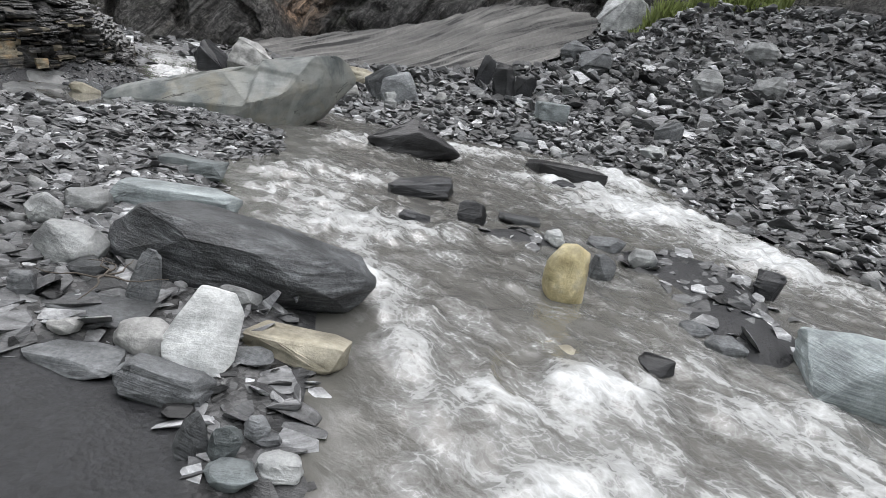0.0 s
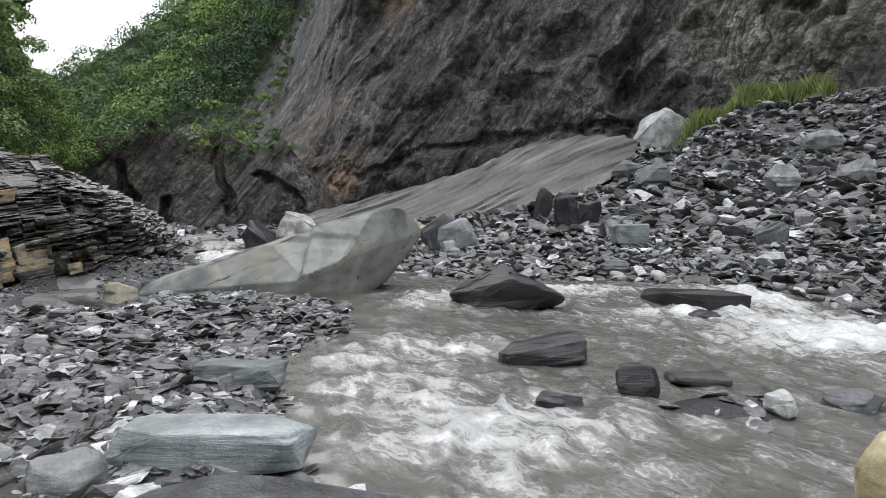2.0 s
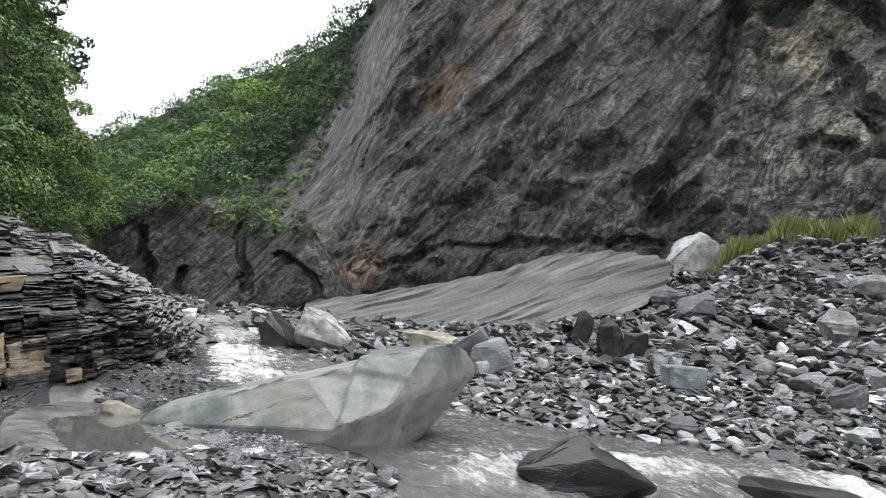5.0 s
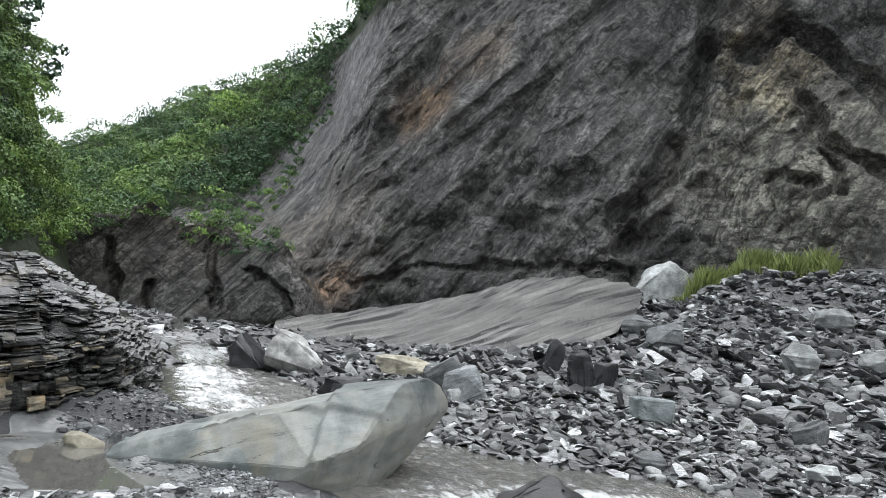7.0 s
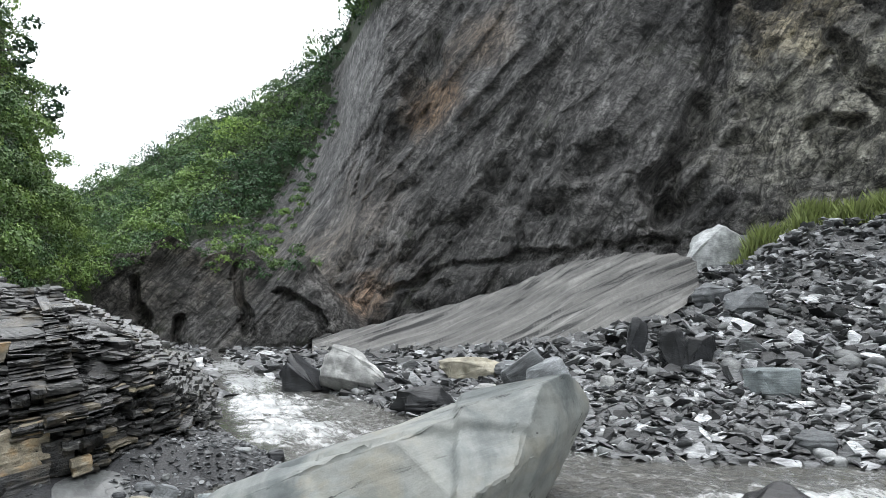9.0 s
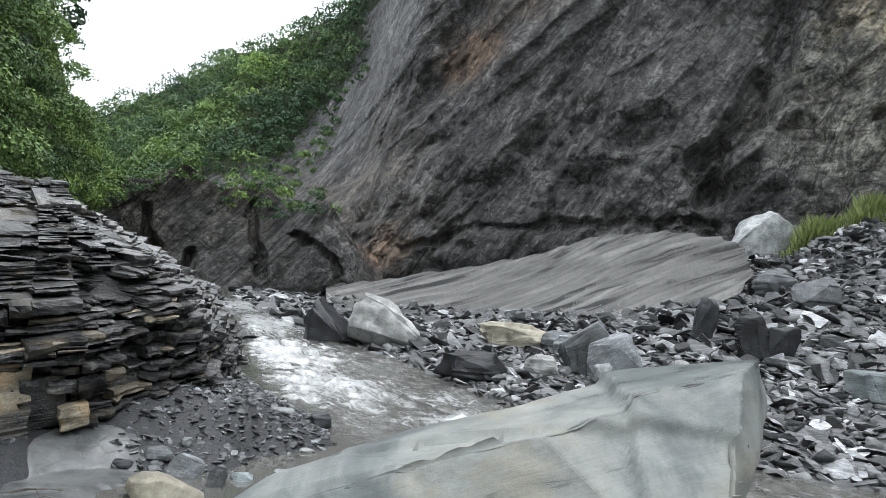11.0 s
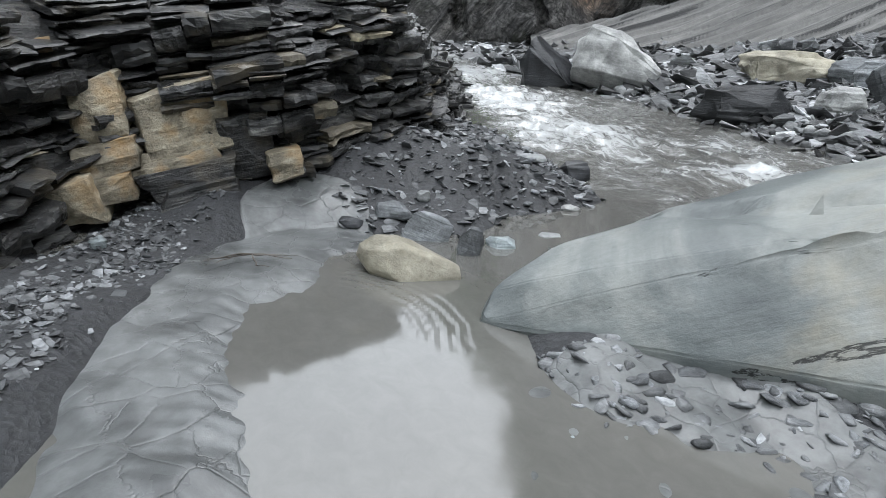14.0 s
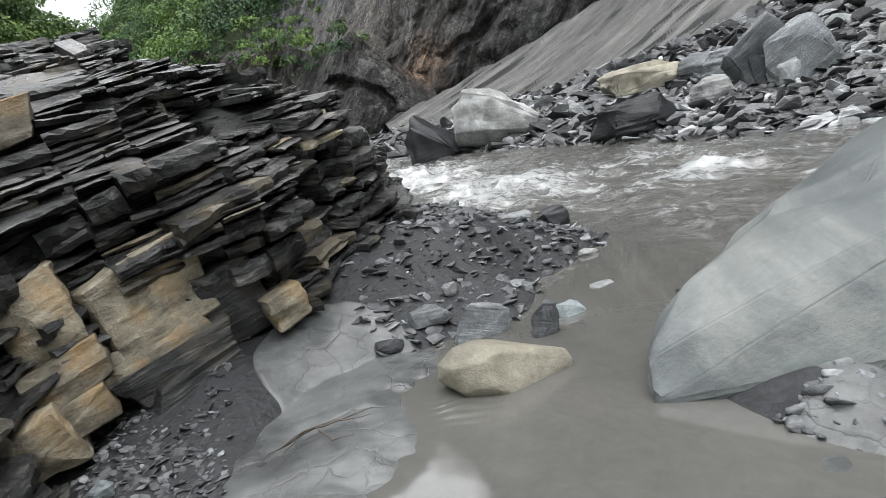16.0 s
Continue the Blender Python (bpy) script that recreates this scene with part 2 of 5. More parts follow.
def bedrock_material():
    m, n, l, p = material("ribbed_bedrock")
    at = coords(n, l)
    rib = noise_of(n, l, coords(n, l, (0.035, 1.0, 1.0), (0, -16, 8)), 1.3, 10, 0.6, 0.15)
    fine, big = noise_of(n, l, at, 3.0, 8, 0.7), noise_of(n, l, at, 0.22, 4, 0.6)
    base = ramp(n, l, rib, [(0.385, (0.02, 0.02, 0.02)), (0.41, (0.1, 0.098, 0.094)), (0.53, (0.165, 0.161, 0.153)), (0.66, (0.26, 0.253, 0.24))])
    base = mixed(n, l, "MULTIPLY", 0.6, base, ramp(n, l, fine, [(0.3, 0.55), (0.7, 1.3)]))
    base = mixed(n, l, "MULTIPLY", 0.6, base, ramp(n, l, big, [(0.35, 0.6), (0.65, 1.2)]))
    l.new(base, p.inputs["Base Color"])
    p.inputs["Roughness"].default_value = 0.6
    bumped(n, l, p, mixed(n, l, "ADD", 0.4, rib, fine), 0.7, 0.25)
    return m


def mud_material():
    m, n, l, p = material("pale_wet_mud")
    at = coords(n, l)
    v, fine = noise_of(n, l, at, 1.3, 6, 0.6), noise_of(n, l, at, 14, 6, 0.65)
    crack = n.new("ShaderNodeTexVoronoi")
    crack.feature = "DISTANCE_TO_EDGE"
    crack.inputs["Scale"].default_value = 5.0
    l.new(mixed(n, l, "ADD", 0.25, at, noise_of(n, l, at, 2.5, 5)), crack.inputs["Vector"])
    seam = ramp(n, l, crack.outputs["Distance"], [(0.0, 0.62), (0.03, 0.9), (0.1, 1.0)])
    base = ramp(n, l, v, [(0.3, (0.082, 0.086, 0.087)), (0.52, (0.125, 0.13, 0.13)), (0.72, (0.17, 0.175, 0.174))])
    base = mixed(n, l, "MULTIPLY", ramp(n, l, noise_of(n, l, at, 0.9, 3), [(0.48, 0.0), (0.62, 0.45)]), base, seam)
    base = mixed(n, l, "MULTIPLY", 0.6, base, ramp(n, l, fine, [(0.32, 0.55), (0.68, 1.25)]))
    base = mixed(n, l, "MULTIPLY", 0.7, base, ramp(n, l, noise_of(n, l, at, 3.2, 6, 0.65, 0.8), [(0.38, 0.5), (0.55, 1.1)]))
    l.new(base, p.inputs["Base Color"])
    l.new(ramp(n, l, v, [(0.35, 0.22), (0.7, 0.5)]), p.inputs["Roughness"])
    bumped(n, l, p, mixed(n, l, "ADD", 0.4, seam, fine), 0.4, 0.015)
    return m


def plain(name, a, b, scale, rough, bump=0.3):
    m, n, l, p = material(name)
    at = coords(n, l)
    v = noise_of(n, l, at, scale, 8, 0.65)
    l.new(mixed(n, l, "MULTIPLY", 0.4, ramp(n, l, v, [(0.3, a), (0.7, b)]), ramp(n, l, noise_of(n, l, at, scale * 7, 4), [(0.3, 0.7), (0.7, 1.2)])), p.inputs["Base Color"])
    p.inputs["Roughness"].default_value = rough
    bumped(n, l, p, v, bump, 0.2 / scale)
    return m


def leaf_material(name, dark, light):
    m, n, l, p = material(name)
    rnd = n.new("ShaderNodeNewGeometry").outputs["Random Per Island"]
    kind = n.new("ShaderNodeAttribute")
    kind.attribute_name = "tone"
    base = mixed(n, l, "MIX", kind.outputs["Fac"], dark, light)
    base = mixed(n, l, "MULTIPLY", 1.0, base, ramp(n, l, rnd, [(0.0, 0.6), (1.0, 1.4)]))
    l.new(base, p.inputs["Base Color"])
    p.inputs["Roughness"].default_value = 0.6
    p.inputs["Subsurface Weight"].default_value = 0.0
    return m


def water_material():
    m, n, l, p = material("silty_grey_water")
    at = coords(n, l)
    foam = n.new("ShaderNodeAttribute")
    foam.attribute_name = "foam"
    calm = n.new("ShaderNodeAttribute")
    calm.attribute_name = "stir"
    swirl = noise_of(n, l, coords(n, l, (1.35, 0.75, 1), (0, 0, 24)), 2.4, 9, 0.66, 1.1)
    fleck = noise_of(n, l, coords(n, l, (1.2, 0.85, 1), (0, 0, 24)), 11.0, 8, 0.72, 0.6)
    # lacy foam: thin bright cell walls, pulled about by the swirl
    lace = None
    for scale, warp in ((3.6, 0.32), (9.0, 0.14)):
        cell = n.new("ShaderNodeTexVoronoi")
        cell.feature = "DISTANCE_TO_EDGE"
        cell.inputs["Scale"].default_value = scale
        where = n.new("ShaderNodeTexNoise")
        where.inputs["Scale"].default_value, where.inputs["Detail"].default_value = 2.2, 5
        l.new(at, where.inputs["Vector"])
        l.new(mixed(n, l, "ADD", warp * 2, coords(n, l, (1.2, 0.8, 1), (0, 0, 24)), where.outputs["Color"]), cell.inputs["Vector"])
        line = ramp(n, l, cell.outputs["Distance"], [(0.0, 0.9), (0.05, 0.35), (0.16, 0.0)])
        lace = line if lace is None else mixed(n, l, "LIGHTEN", 1.0, lace, scaled(n, l, line, 0.8))
    web = mixed(n, l, "MIX", 0.25, swirl, fleck)
    web = mixed(n, l, "ADD", 0.09, web, lace)
    add = n.new("ShaderNodeMath")
    add.operation = "MULTIPLY_ADD"
    l.new(foam.outputs["Fac"], add.inputs[0])
    add.inputs[1].default_value = 0.3
    l.new(web, add.inputs[2])
    white = mixed(n, l, "MULTIPLY", 1.0, ramp(n, l, add.outputs[0], [(0.56, 0.0), (0.66, 0.14), (0.76, 0.45), (0.9, 0.92)]), calm.outputs["Color"])
    silt = ramp(n, l, noise_of(n, l, at, 0.7, 4), [(0.3, (0.1, 0.098, 0.09)), (0.7, (0.135, 0.132, 0.122))])
    silt = mixed(n, l, "MULTIPLY", 0.2, silt, ramp(n, l, fleck, [(0.35, 0.6), (0.65, 1.35)]))
    silt = mixed(n, l, "MIX", mixed(n, l, "MULTIPLY", 1.0, ramp(n, l, add.outputs[0], [(0.55, 0.0), (0.75, 0.35)]), calm.outputs["Color"]), silt, (0.3, 0.3, 0.29))
    base = mixed(n, l, "MIX", white, silt, (0.74, 0.76, 0.77))
    l.new(base, p.inputs["Base Color"])
    l.new(ramp(n, l, white, [(0.0, 0.06), (0.6, 0.6)]), p.inputs["Roughness"])
    p.inputs["IOR"].default_value = 1.5
    p.inputs["Coat Weight"].default_value = 0.6
    p.inputs["Coat Roughness"].default_value = 0.03
    ripple = noise_of(n, l, coords(n, l, (1.0, 0.55, 1), (0, 0, 24)), 5.0, 5, 0.55, 0.6)
    b = node(n, "Bump", Distance=0.05)
    k = n.new("ShaderNodeMath")
    k.operation = "MULTIPLY_ADD"
    l.new(calm.outputs["Fac"], k.inputs[0])
    k.inputs[1].default_value, k.inputs[2].default_value = 0.9, 0.02
    l.new(k.outputs[0], b.inputs["Strength"])
    l.new(mixed(n, l, "MIX", 0.22, ripple, fleck), b.inputs["Height"])
    # faint rings that spread over the still pool
    ring = n.new("ShaderNodeAttribute")
    ring.attribute_name = "ring"
    b2 = node(n, "Bump", Strength=0.22, Distance=0.008)
    l.new(ring.outputs["Fac"], b2.inputs["Height"])
    l.new(b.outputs[0], b2.inputs["Normal"])
    l.new(b2.outputs[0], p.inputs["Normal"])
    return m


GROUND = ground_material()
CLIFF = cliff_material()
MUD = mud_material()
BEDROCK = bedrock_material()
# plant cover coloured near black, so its colour holds the shade between crowns
SHADED_UNDERGROWTH = plain("shaded_undergrowth", (0.01, 0.018, 0.007), (0.035, 0.05, 0.018), 0.5, 0.9, 1.0)
LEAVES = leaf_material("forest_leaves", (0.035, 0.085, 0.03), (0.22, 0.34, 0.07))
GRASS = leaf_material("grass_blades", (0.17, 0.21, 0.06), (0.3, 0.32, 0.1))
BARK = plain("bark", (0.07, 0.06, 0.05), (0.14, 0.12, 0.1), 6, 0.9)
WATER = water_material()


# ---- lie of the land ----
def curve(pairs):
    """A smooth-ish function through (position, value) pairs."""
    xs, ys = zip(*pairs)
    return lambda v: np.interp(v, xs, ys)


# Water level along the valley, and the x of the two banks, by y.
water_z = curve([(-30, -1.6), (-16, -0.98), (-12, -0.82), (-8, -0.54), (-5, -0.36), (-3, -0.16), (-1.7, 0.016), (2.2, 0.022), (4, 0.055), (7, 0.14), (11, 0.32), (19, 0.66), (40, 1.4), (120, 4.0)])
bank_left = curve([(-30, 2.0), (-16, 1.3), (-12.4, 1.2), (-11, 1.6), (-9.3, 2.1), (-7.4, 1.45), (-4.6, 1.5), (-3.5, 2.55), (-2.2, 2.9), (-1.0, 2.6), (0.2, 1.6), (1.2, 0.9), (2.4, 1.0), (3.9, 0.7), (5.5, 0.2), (7.5, 0.0), (11, -0.05), (19, -0.3), (36, -1.5), (120, -3)])
bank_right = curve([(-30, 17.0), (-14, 13.0), (-8.5, 11.2), (-5, 11.6), (-2.5, 12.3), (-0.5, 11.2), (0.8, 9.6), (1.6, 7.6), (3.2, 6.2), (5, 5.4), (8, 4.9), (11.5, 4.4), (14, 3.4), (20, 2.2), (36, 0.8), (120, 0)])


def bank_lines():
    y = np.arange(-30, 60, 0.5)
    return np.c_[bank_left(y), y], np.c_[bank_right(y), y]


LINE_L, LINE_R = bank_lines()
# Foot of the layered outcrop by the pool.
FOOT = np.array([(-6.5, -3.0), (-3.4, -1.0), (-2.8, 0.1), (-2.7, 0.9), (-2.48, 1.5), (-1.9, 1.66), (-1.45, 1.82), (-0.85, 2.5), (-0.35, 3.2), (-0.15, 5.0), (-0.05, 7.4), (-0.1, 9.5), (-1.0, 13.0), (-3.0, 20.0), (-7.0, 36.0)])


def far_from(line, x, y):
    """Distance to a polyline, positive on its left-hand side as it runs to larger y."""
    p = np.stack([np.ravel(x), np.ravel(y)], 1).astype(float)
    best, side = np.full(len(p), 1e9), np.zeros(len(p))
    for a, b in zip(line[:-1], line[1:]):
        ab = b - a
        t = np.clip(((p - a) @ ab) / (ab @ ab), 0, 1)
        off = p - a - t[:, None] * ab
        d = np.hypot(off[:, 0], off[:, 1])
        s = ab[0] * (p[:, 1] - a[1]) - ab[1] * (p[:, 0] - a[0])
        take = d < best
        best, side = np.where(take, d, best), np.where(take, np.sign(s), side)
    return (best * side).reshape(np.shape(x))


def wavy(x, y, scale, seed):
    """Cheap smooth noise from sines, about -1 to 1."""
    rng = np.random.RandomState(seed)
    total = np.zeros(np.shape(x))
    for _ in range(7):
        a, ph, k = rng.uniform(0, 6.283), rng.uniform(0, 6.283), rng.uniform(0.6, 1.7) / scale
        total = total + np.sin((x * np.cos(a) + y * np.sin(a)) * k * 6.283 + ph)
    return total / 3.2


def ground_z(x, y):
    x, y = np.asarray(x, float), np.asarray(y, float)
    w = water_z(y)
    left, right = far_from(LINE_L, x, y), -far_from(LINE_R, x, y)
    # bed under the water
    z = w - 0.12 - 0.1 * np.clip(np.minimum(-left, -right), 0, 3)
    # left bank: low gravel bars by the stream
    up_l = np.interp(left, [-0.5, 0, 0.5, 2, 6, 20], [-0.12, 0.0, 0.10, 0.22, 0.5, 2.5]) * (left > -0.5)
    up_l = up_l * (1 - 0.75 * np.clip((y + 3.2) / 0.8, 0, 1) * np.clip((2.6 - y) / 0.6, 0, 1) * np.clip((0.4 - x) / 0.8, 0, 1))
    # right bank: a wide gravel slope up to the wall
    up_r = np.interp(right, [-0.5, 0, 0.7, 4, 8, 16, 40, 80], [-0.12, 0.0, 0.14, 0.45, 1.1, 3.0, 9.0, 16.0])
    up_r = up_r * (1 - 0.6 * np.clip((y - 14) / 10, 0, 1) * np.clip((26 - x) / 8, 0, 1))
    z = np.where(left > -0.5, w + up_l, z)
    # it steps up to a grassy ledge under the wall
    away = np.hypot(x - 0.5, y + 9.8)
    up_r = up_r + 2.4 * np.clip((away - 38) / 7, 0, 1) * np.clip((x - y - 10) / 5, 0, 1) * np.clip((y - 2) / 8, 0, 1)
    z = np.where(right > -0.5, w + up_r, z)
    # the mud bar that climbs from the pool to the outcrop's foot
    foot = far_from(FOOT, x, y)
    bar = np.exp(-np.clip(-foot, 0, 9) ** 2 / 0.9) * np.clip((y - 0.8) / 1.6, 0, 1) * np.exp(-np.clip(y - 4, 0, 99) / 1.2)
    z = z + 0.36 * bar * np.clip((x + 2.5) / 1.2, 0.0, 1)
    # the still pool beside the boulder and a backwater by the slabs
    for cx, cy, rx, ry, deep in ((-0.88, -0.1, 0.72, 1.3, 0.42), (-0.3, 0.95, 0.8, 0.4, 0.25), (-1.35, 0.2, 0.4, 1.5, 0.14), (0.5, 1.6, 0.6, 0.8, 0.25), (0.2, -11.6, 0.75, 1.3, 0.5), (8.2, 7.6, 1.5, 0.7, 0.3)):
        z = z - deep * np.exp(-((x - cx) / rx) ** 4 - ((y - cy) / ry) ** 4)
    # an islet of broken slate in midstream
    for cx, cy, rx, ry, rise in ((0.5, -1.1, 0.9, 0.9, -0.2), (7.4, -8.6, 1.4, 1.5, 0.62), (5.2, -7.3, 1.2, 0.8, 0.5), (6.4, -10.3, 0.9, 0.9, 0.5)):
        z = z + rise * np.exp(-((x - cx) / rx) ** 2 - ((y - cy) / ry) ** 2)
    # wet silt that fills the backwater by the slabs
    silt = np.exp(-((x - 0.3) / 0.95) ** 4 - ((y + 11.5) / 1.4) ** 4)
    z = np.where(silt > 0.12, np.maximum(z, w + 0.06 - 0.05 * (1 - silt)), z)
    rough = np.clip(np.maximum(left, right), 0.05, 1.0)
    z = z + rough * (0.06 * wavy(x, y, 2.3, 3) + 0.02 * wavy(x, y, 0.6, 4)) + 0.35 * wavy(x, y, 9, 5) * np.clip((right - 5) / 12, 0, 1)
    return z


# ---- mesh helpers ----
def mesh_from(name, verts, faces, mat, smooth=False, sharp=None):
    """A mesh from points and faces; faces may be an array of equal-sized rows."""
    me = bpy.data.meshes.new(name)
    if isinstance(faces, np.ndarray):
        v = np.asarray(verts, np.float32)
        me.vertices.add(len(v))
        me.vertices.foreach_set("co", v.ravel())
        me.loops.add(faces.size)
        me.loops.foreach_set("vertex_index", faces.ravel().astype(np.int32))
        me.polygons.add(len(faces))
        me.polygons.foreach_set("loop_start", (np.arange(len(faces)) * faces.shape[1]).astype(np.int32))
        me.update(calc_edges=True)
        me.validate()
    else:
        me.from_pydata([tuple(v) for v in verts], [], faces)
    me.materials.append(mat)
    me.polygons.foreach_set("use_smooth", np.full(len(me.polygons), smooth))
    if smooth and sharp:
        me.set_sharp_from_angle(angle=radians(sharp))
    me.update()
    return me


def thing(name, me, label, category, group="", kind="", at=None):
    ob = new(name, me)
    if at is not None:
        ob.matrix_world = at
    return tagged(ob, label, category, group, kind)


def part_of(parent, name, me, label="", at=None):
    ob = new(name, me)
    ob.parent = parent
    if at is not None:
        ob.matrix_parent_inverse = parent.matrix_world.inverted()
        ob.matrix_world = at
    return tagged(ob, label)


def grid_mesh(name, pts, mat, smooth=True):
    """A mesh from a rows x columns x 3 array of points."""
    r, c = pts.shape[:2]
    i = (np.arange(r - 1)[:, None] * c + np.arange(c - 1)).ravel()
    return mesh_from(name, pts.reshape(-1, 3), np.stack([i, i + 1, i + c + 1, i + c], 1), mat, smooth)


def soft_noise(p, seed):
    """Smooth value noise, -1 to 1, for an array of points."""
    i = np.floor(p).astype(np.int64)
    f = p - i
    f = f * f * f * (f * (f * 6 - 15) + 10)
    total = np.zeros(len(p))
    for dx in (0, 1):
        for dy in (0, 1):
            for dz in (0, 1):
                k = ((i[:, 0] + dx) * 374761393 + (i[:, 1] + dy) * 668265263 + (i[:, 2] + dz) * 2147483647 + seed * 974711) & 0xFFFFFFFF
                k = ((k ^ (k >> 13)) * 1274126177) & 0xFFFFFFFF
                k = k ^ (k >> 16)
                w = (f[:, 0] if dx else 1 - f[:, 0]) * (f[:, 1] if dy else 1 - f[:, 1]) * (f[:, 2] if dz else 1 - f[:, 2])
                total += w * ((k & 0xFFFF) / 32767.5 - 1)
    return total


def fractal(p, scale, octaves=4, seed=0.0, ridged=False):
    """Fractal noise for an array of points, about -1 to 1; ridged: with sharp crests."""
    out, gain, q = np.zeros(len(p)), 1.0, np.asarray(p, float) / scale + 17.3 * seed
    for k in range(octaves):
        v = soft_noise(q, int(seed * 10) + k)
        out += gain * ((1 - 2 * np.abs(v)) if ridged else v)
        gain, q = gain * 0.5, q * 2.03 + 3.1
    return out


def hull(points):
    bm = bmesh.new()
    for p in points:
        bm.verts.new(p)
    bmesh.ops.convex_hull(bm, input=bm.verts)
    bmesh.ops.delete(bm, geom=[v for v in bm.verts if not v.link_faces], context="VERTS")
    return bm


def rough_rock(rng, size, corners=16, square=0.5, cuts=2, wear=0.03, bevel=0.06, peak=0.0, layered=0.07):
    """An angular stone: the hull of points on a squarish ellipsoid, its edges worn and its faces uneven."""
    d = rng.normal(size=(corners, 3))
    d /= np.linalg.norm(d, axis=1)[:, None]
    d = np.sign(d) * np.abs(d) ** square
    d /= np.abs(d).max(0)
    if peak:
        d = np.vstack([d, (0.05, 0.1, 1.0), (0.12, -0.35, 0.9), (-0.35, 0.2, 0.9), (0.4, 0.1, 0.95)])
        d[:, 2] = np.where(d[:, 2] > 0, d[:, 2] * (1 - peak * np.abs(d[:, 0])), d[:, 2])
    bm = hull(d * np.array(size) / 2)
    s = min(size)
    if bevel:
        bmesh.ops.bevel(bm, geom=list(bm.edges), offset=bevel * s * 0.6, segments=1, affect="EDGES", clamp_overlap=True)
    if cuts:
        bmesh.ops.triangulate(bm, faces=bm.faces)
        bmesh.ops.subdivide_edges(bm, edges=bm.edges, cuts=cuts, use_grid_fill=True)
        bm.normal_update()
        off = Vector(rng.uniform(-50, 50, 3))
        for v in bm.verts:
            k = noise.fractal(v.co / (0.55 * max(size)) + off, 0.8, 2.2, 5)
            layer = noise.noise(Vector((v.co.x * 0.6, v.co.y * 0.6, v.co.z * 9 / max(s, 0.05))) + off)
            v.co += v.normal * (wear * max(size) * k + layered * s * layer)
    return bm


def block_rock(rng, size, wear=0.012):
    """A square-cut block: eight uneven corners, worn edges and layered faces."""
    c = np.array([(x, y, z) for x in (-1, 1) for y in (-1, 1) for z in (-1, 1)], float)
    bm = hull((c + rng.uniform(-0.3, 0.12, c.shape)) * np.array(size) / 2)
    bmesh.ops.bevel(bm, geom=list(bm.edges), offset=0.03 * min(size), segments=1, affect="EDGES", clamp_overlap=True)
    bmesh.ops.triangulate(bm, faces=bm.faces)
    bmesh.ops.subdivide_edges(bm, edges=bm.edges, cuts=4, use_grid_fill=True)
    bm.normal_update()
    off = Vector(rng.uniform(-50, 50, 3))
    for v in bm.verts:
        k = noise.fractal(v.co / 0.3 + off, 0.8, 2.2, 5)
        layer = noise.noise(Vector((v.co.x * 1.5, v.co.y * 1.5, v.co.z * 26)) + off)
        v.co += v.normal * (1.8 * wear * k + 0.022 * layer)
    return bm


def finished(name, bm, mat, sharp=24):
    me = bpy.data.meshes.new(name)
    bm.to_mesh(me)
    bm.free()
    me.materials.append(mat)
    me.polygons.foreach_set("use_smooth", np.ones(len(me.polygons), bool))
    me.set_sharp_from_angle(angle=radians(sharp))
    return me


# ---- the valley floor: one sheet out to the horizon ----
def spaced(lo, a, b, hi, fine, grow=1.16):
    """Positions that are close together from a to b and spread out beyond."""
    mid = list(np.arange(a, b, fine))
    step, left = fine, [a]
    while left[-1] > lo:
        step *= grow
        left.append(left[-1] - step)
    step, right = fine, [b]
    while right[-1] < hi:
        step *= grow
        right.append(right[-1] + step)
    return np.array(left[:0:-1] + mid + right)


gx, gy = spaced(-400, -5, 15, 400, 0.11), spaced(-400, -15, 13, 600, 0.11)
X, Y = np.meshgrid(gx, gy)
Z = ground_z(X, Y)
far = np.clip((np.hypot(X, Y + 5) - 70) / 60, 0, 1)
Z = Z * (1 - far) + far * 6.0
ground = thing("ground", grid_mesh("ground", np.stack([X, Y, Z], 2), GROUND), "dark grey silt and grit of the valley floor", "ground", kind="structure")

stony = np.maximum(np.clip(-far_from(LINE_R, X, Y) / 0.6, 0, 0.9), 0.7 * np.clip((-1.9 - Y) / 0.8, 0, 1) * np.clip(far_from(LINE_L, X, Y) / 0.3, 0, 1) * (np.hypot((X - 0.35) / 0.7, (Y + 11.3) / 1.25) > 1))
ground.data.attributes.new("stony", "FLOAT", "POINT").data.foreach_set("value", stony.ravel().astype(np.float32))

# ---- the stream and its pools: one sheet of silty water ----
fine_x, fine_y = np.arange(-1.5, -0.1, 0.018), np.arange(-0.4, 0.8, 0.018)
wx, wy = spaced(-6, -3.5, 13, 18, 0.06, 1.2), spaced(-40, -14.5, 12, 70, 0.06, 1.12)
wx, wy = np.unique(np.r_[wx, fine_x].round(4)), np.unique(np.r_[wy, fine_y].round(4))
X, Y = np.meshgrid(wx, wy)
inside = np.minimum(-far_from(LINE_L, X, Y), far_from(LINE_R, X, Y))
pool = np.exp(-np.clip(np.hypot((X + 0.6) / 1.1, (Y - 0.1) / 1.6) - 0.7, 0, 9) ** 2 * 6)
pool = np.maximum(pool, np.exp(-np.clip(np.hypot((X - 0.3) / 1.0, (Y + 11.6) / 1.3) - 0.6, 0, 9) ** 2 * 8))
stir = np.clip(inside / 0.7, 0, 1) * (1 - pool)
foam = np.zeros(X.shape)
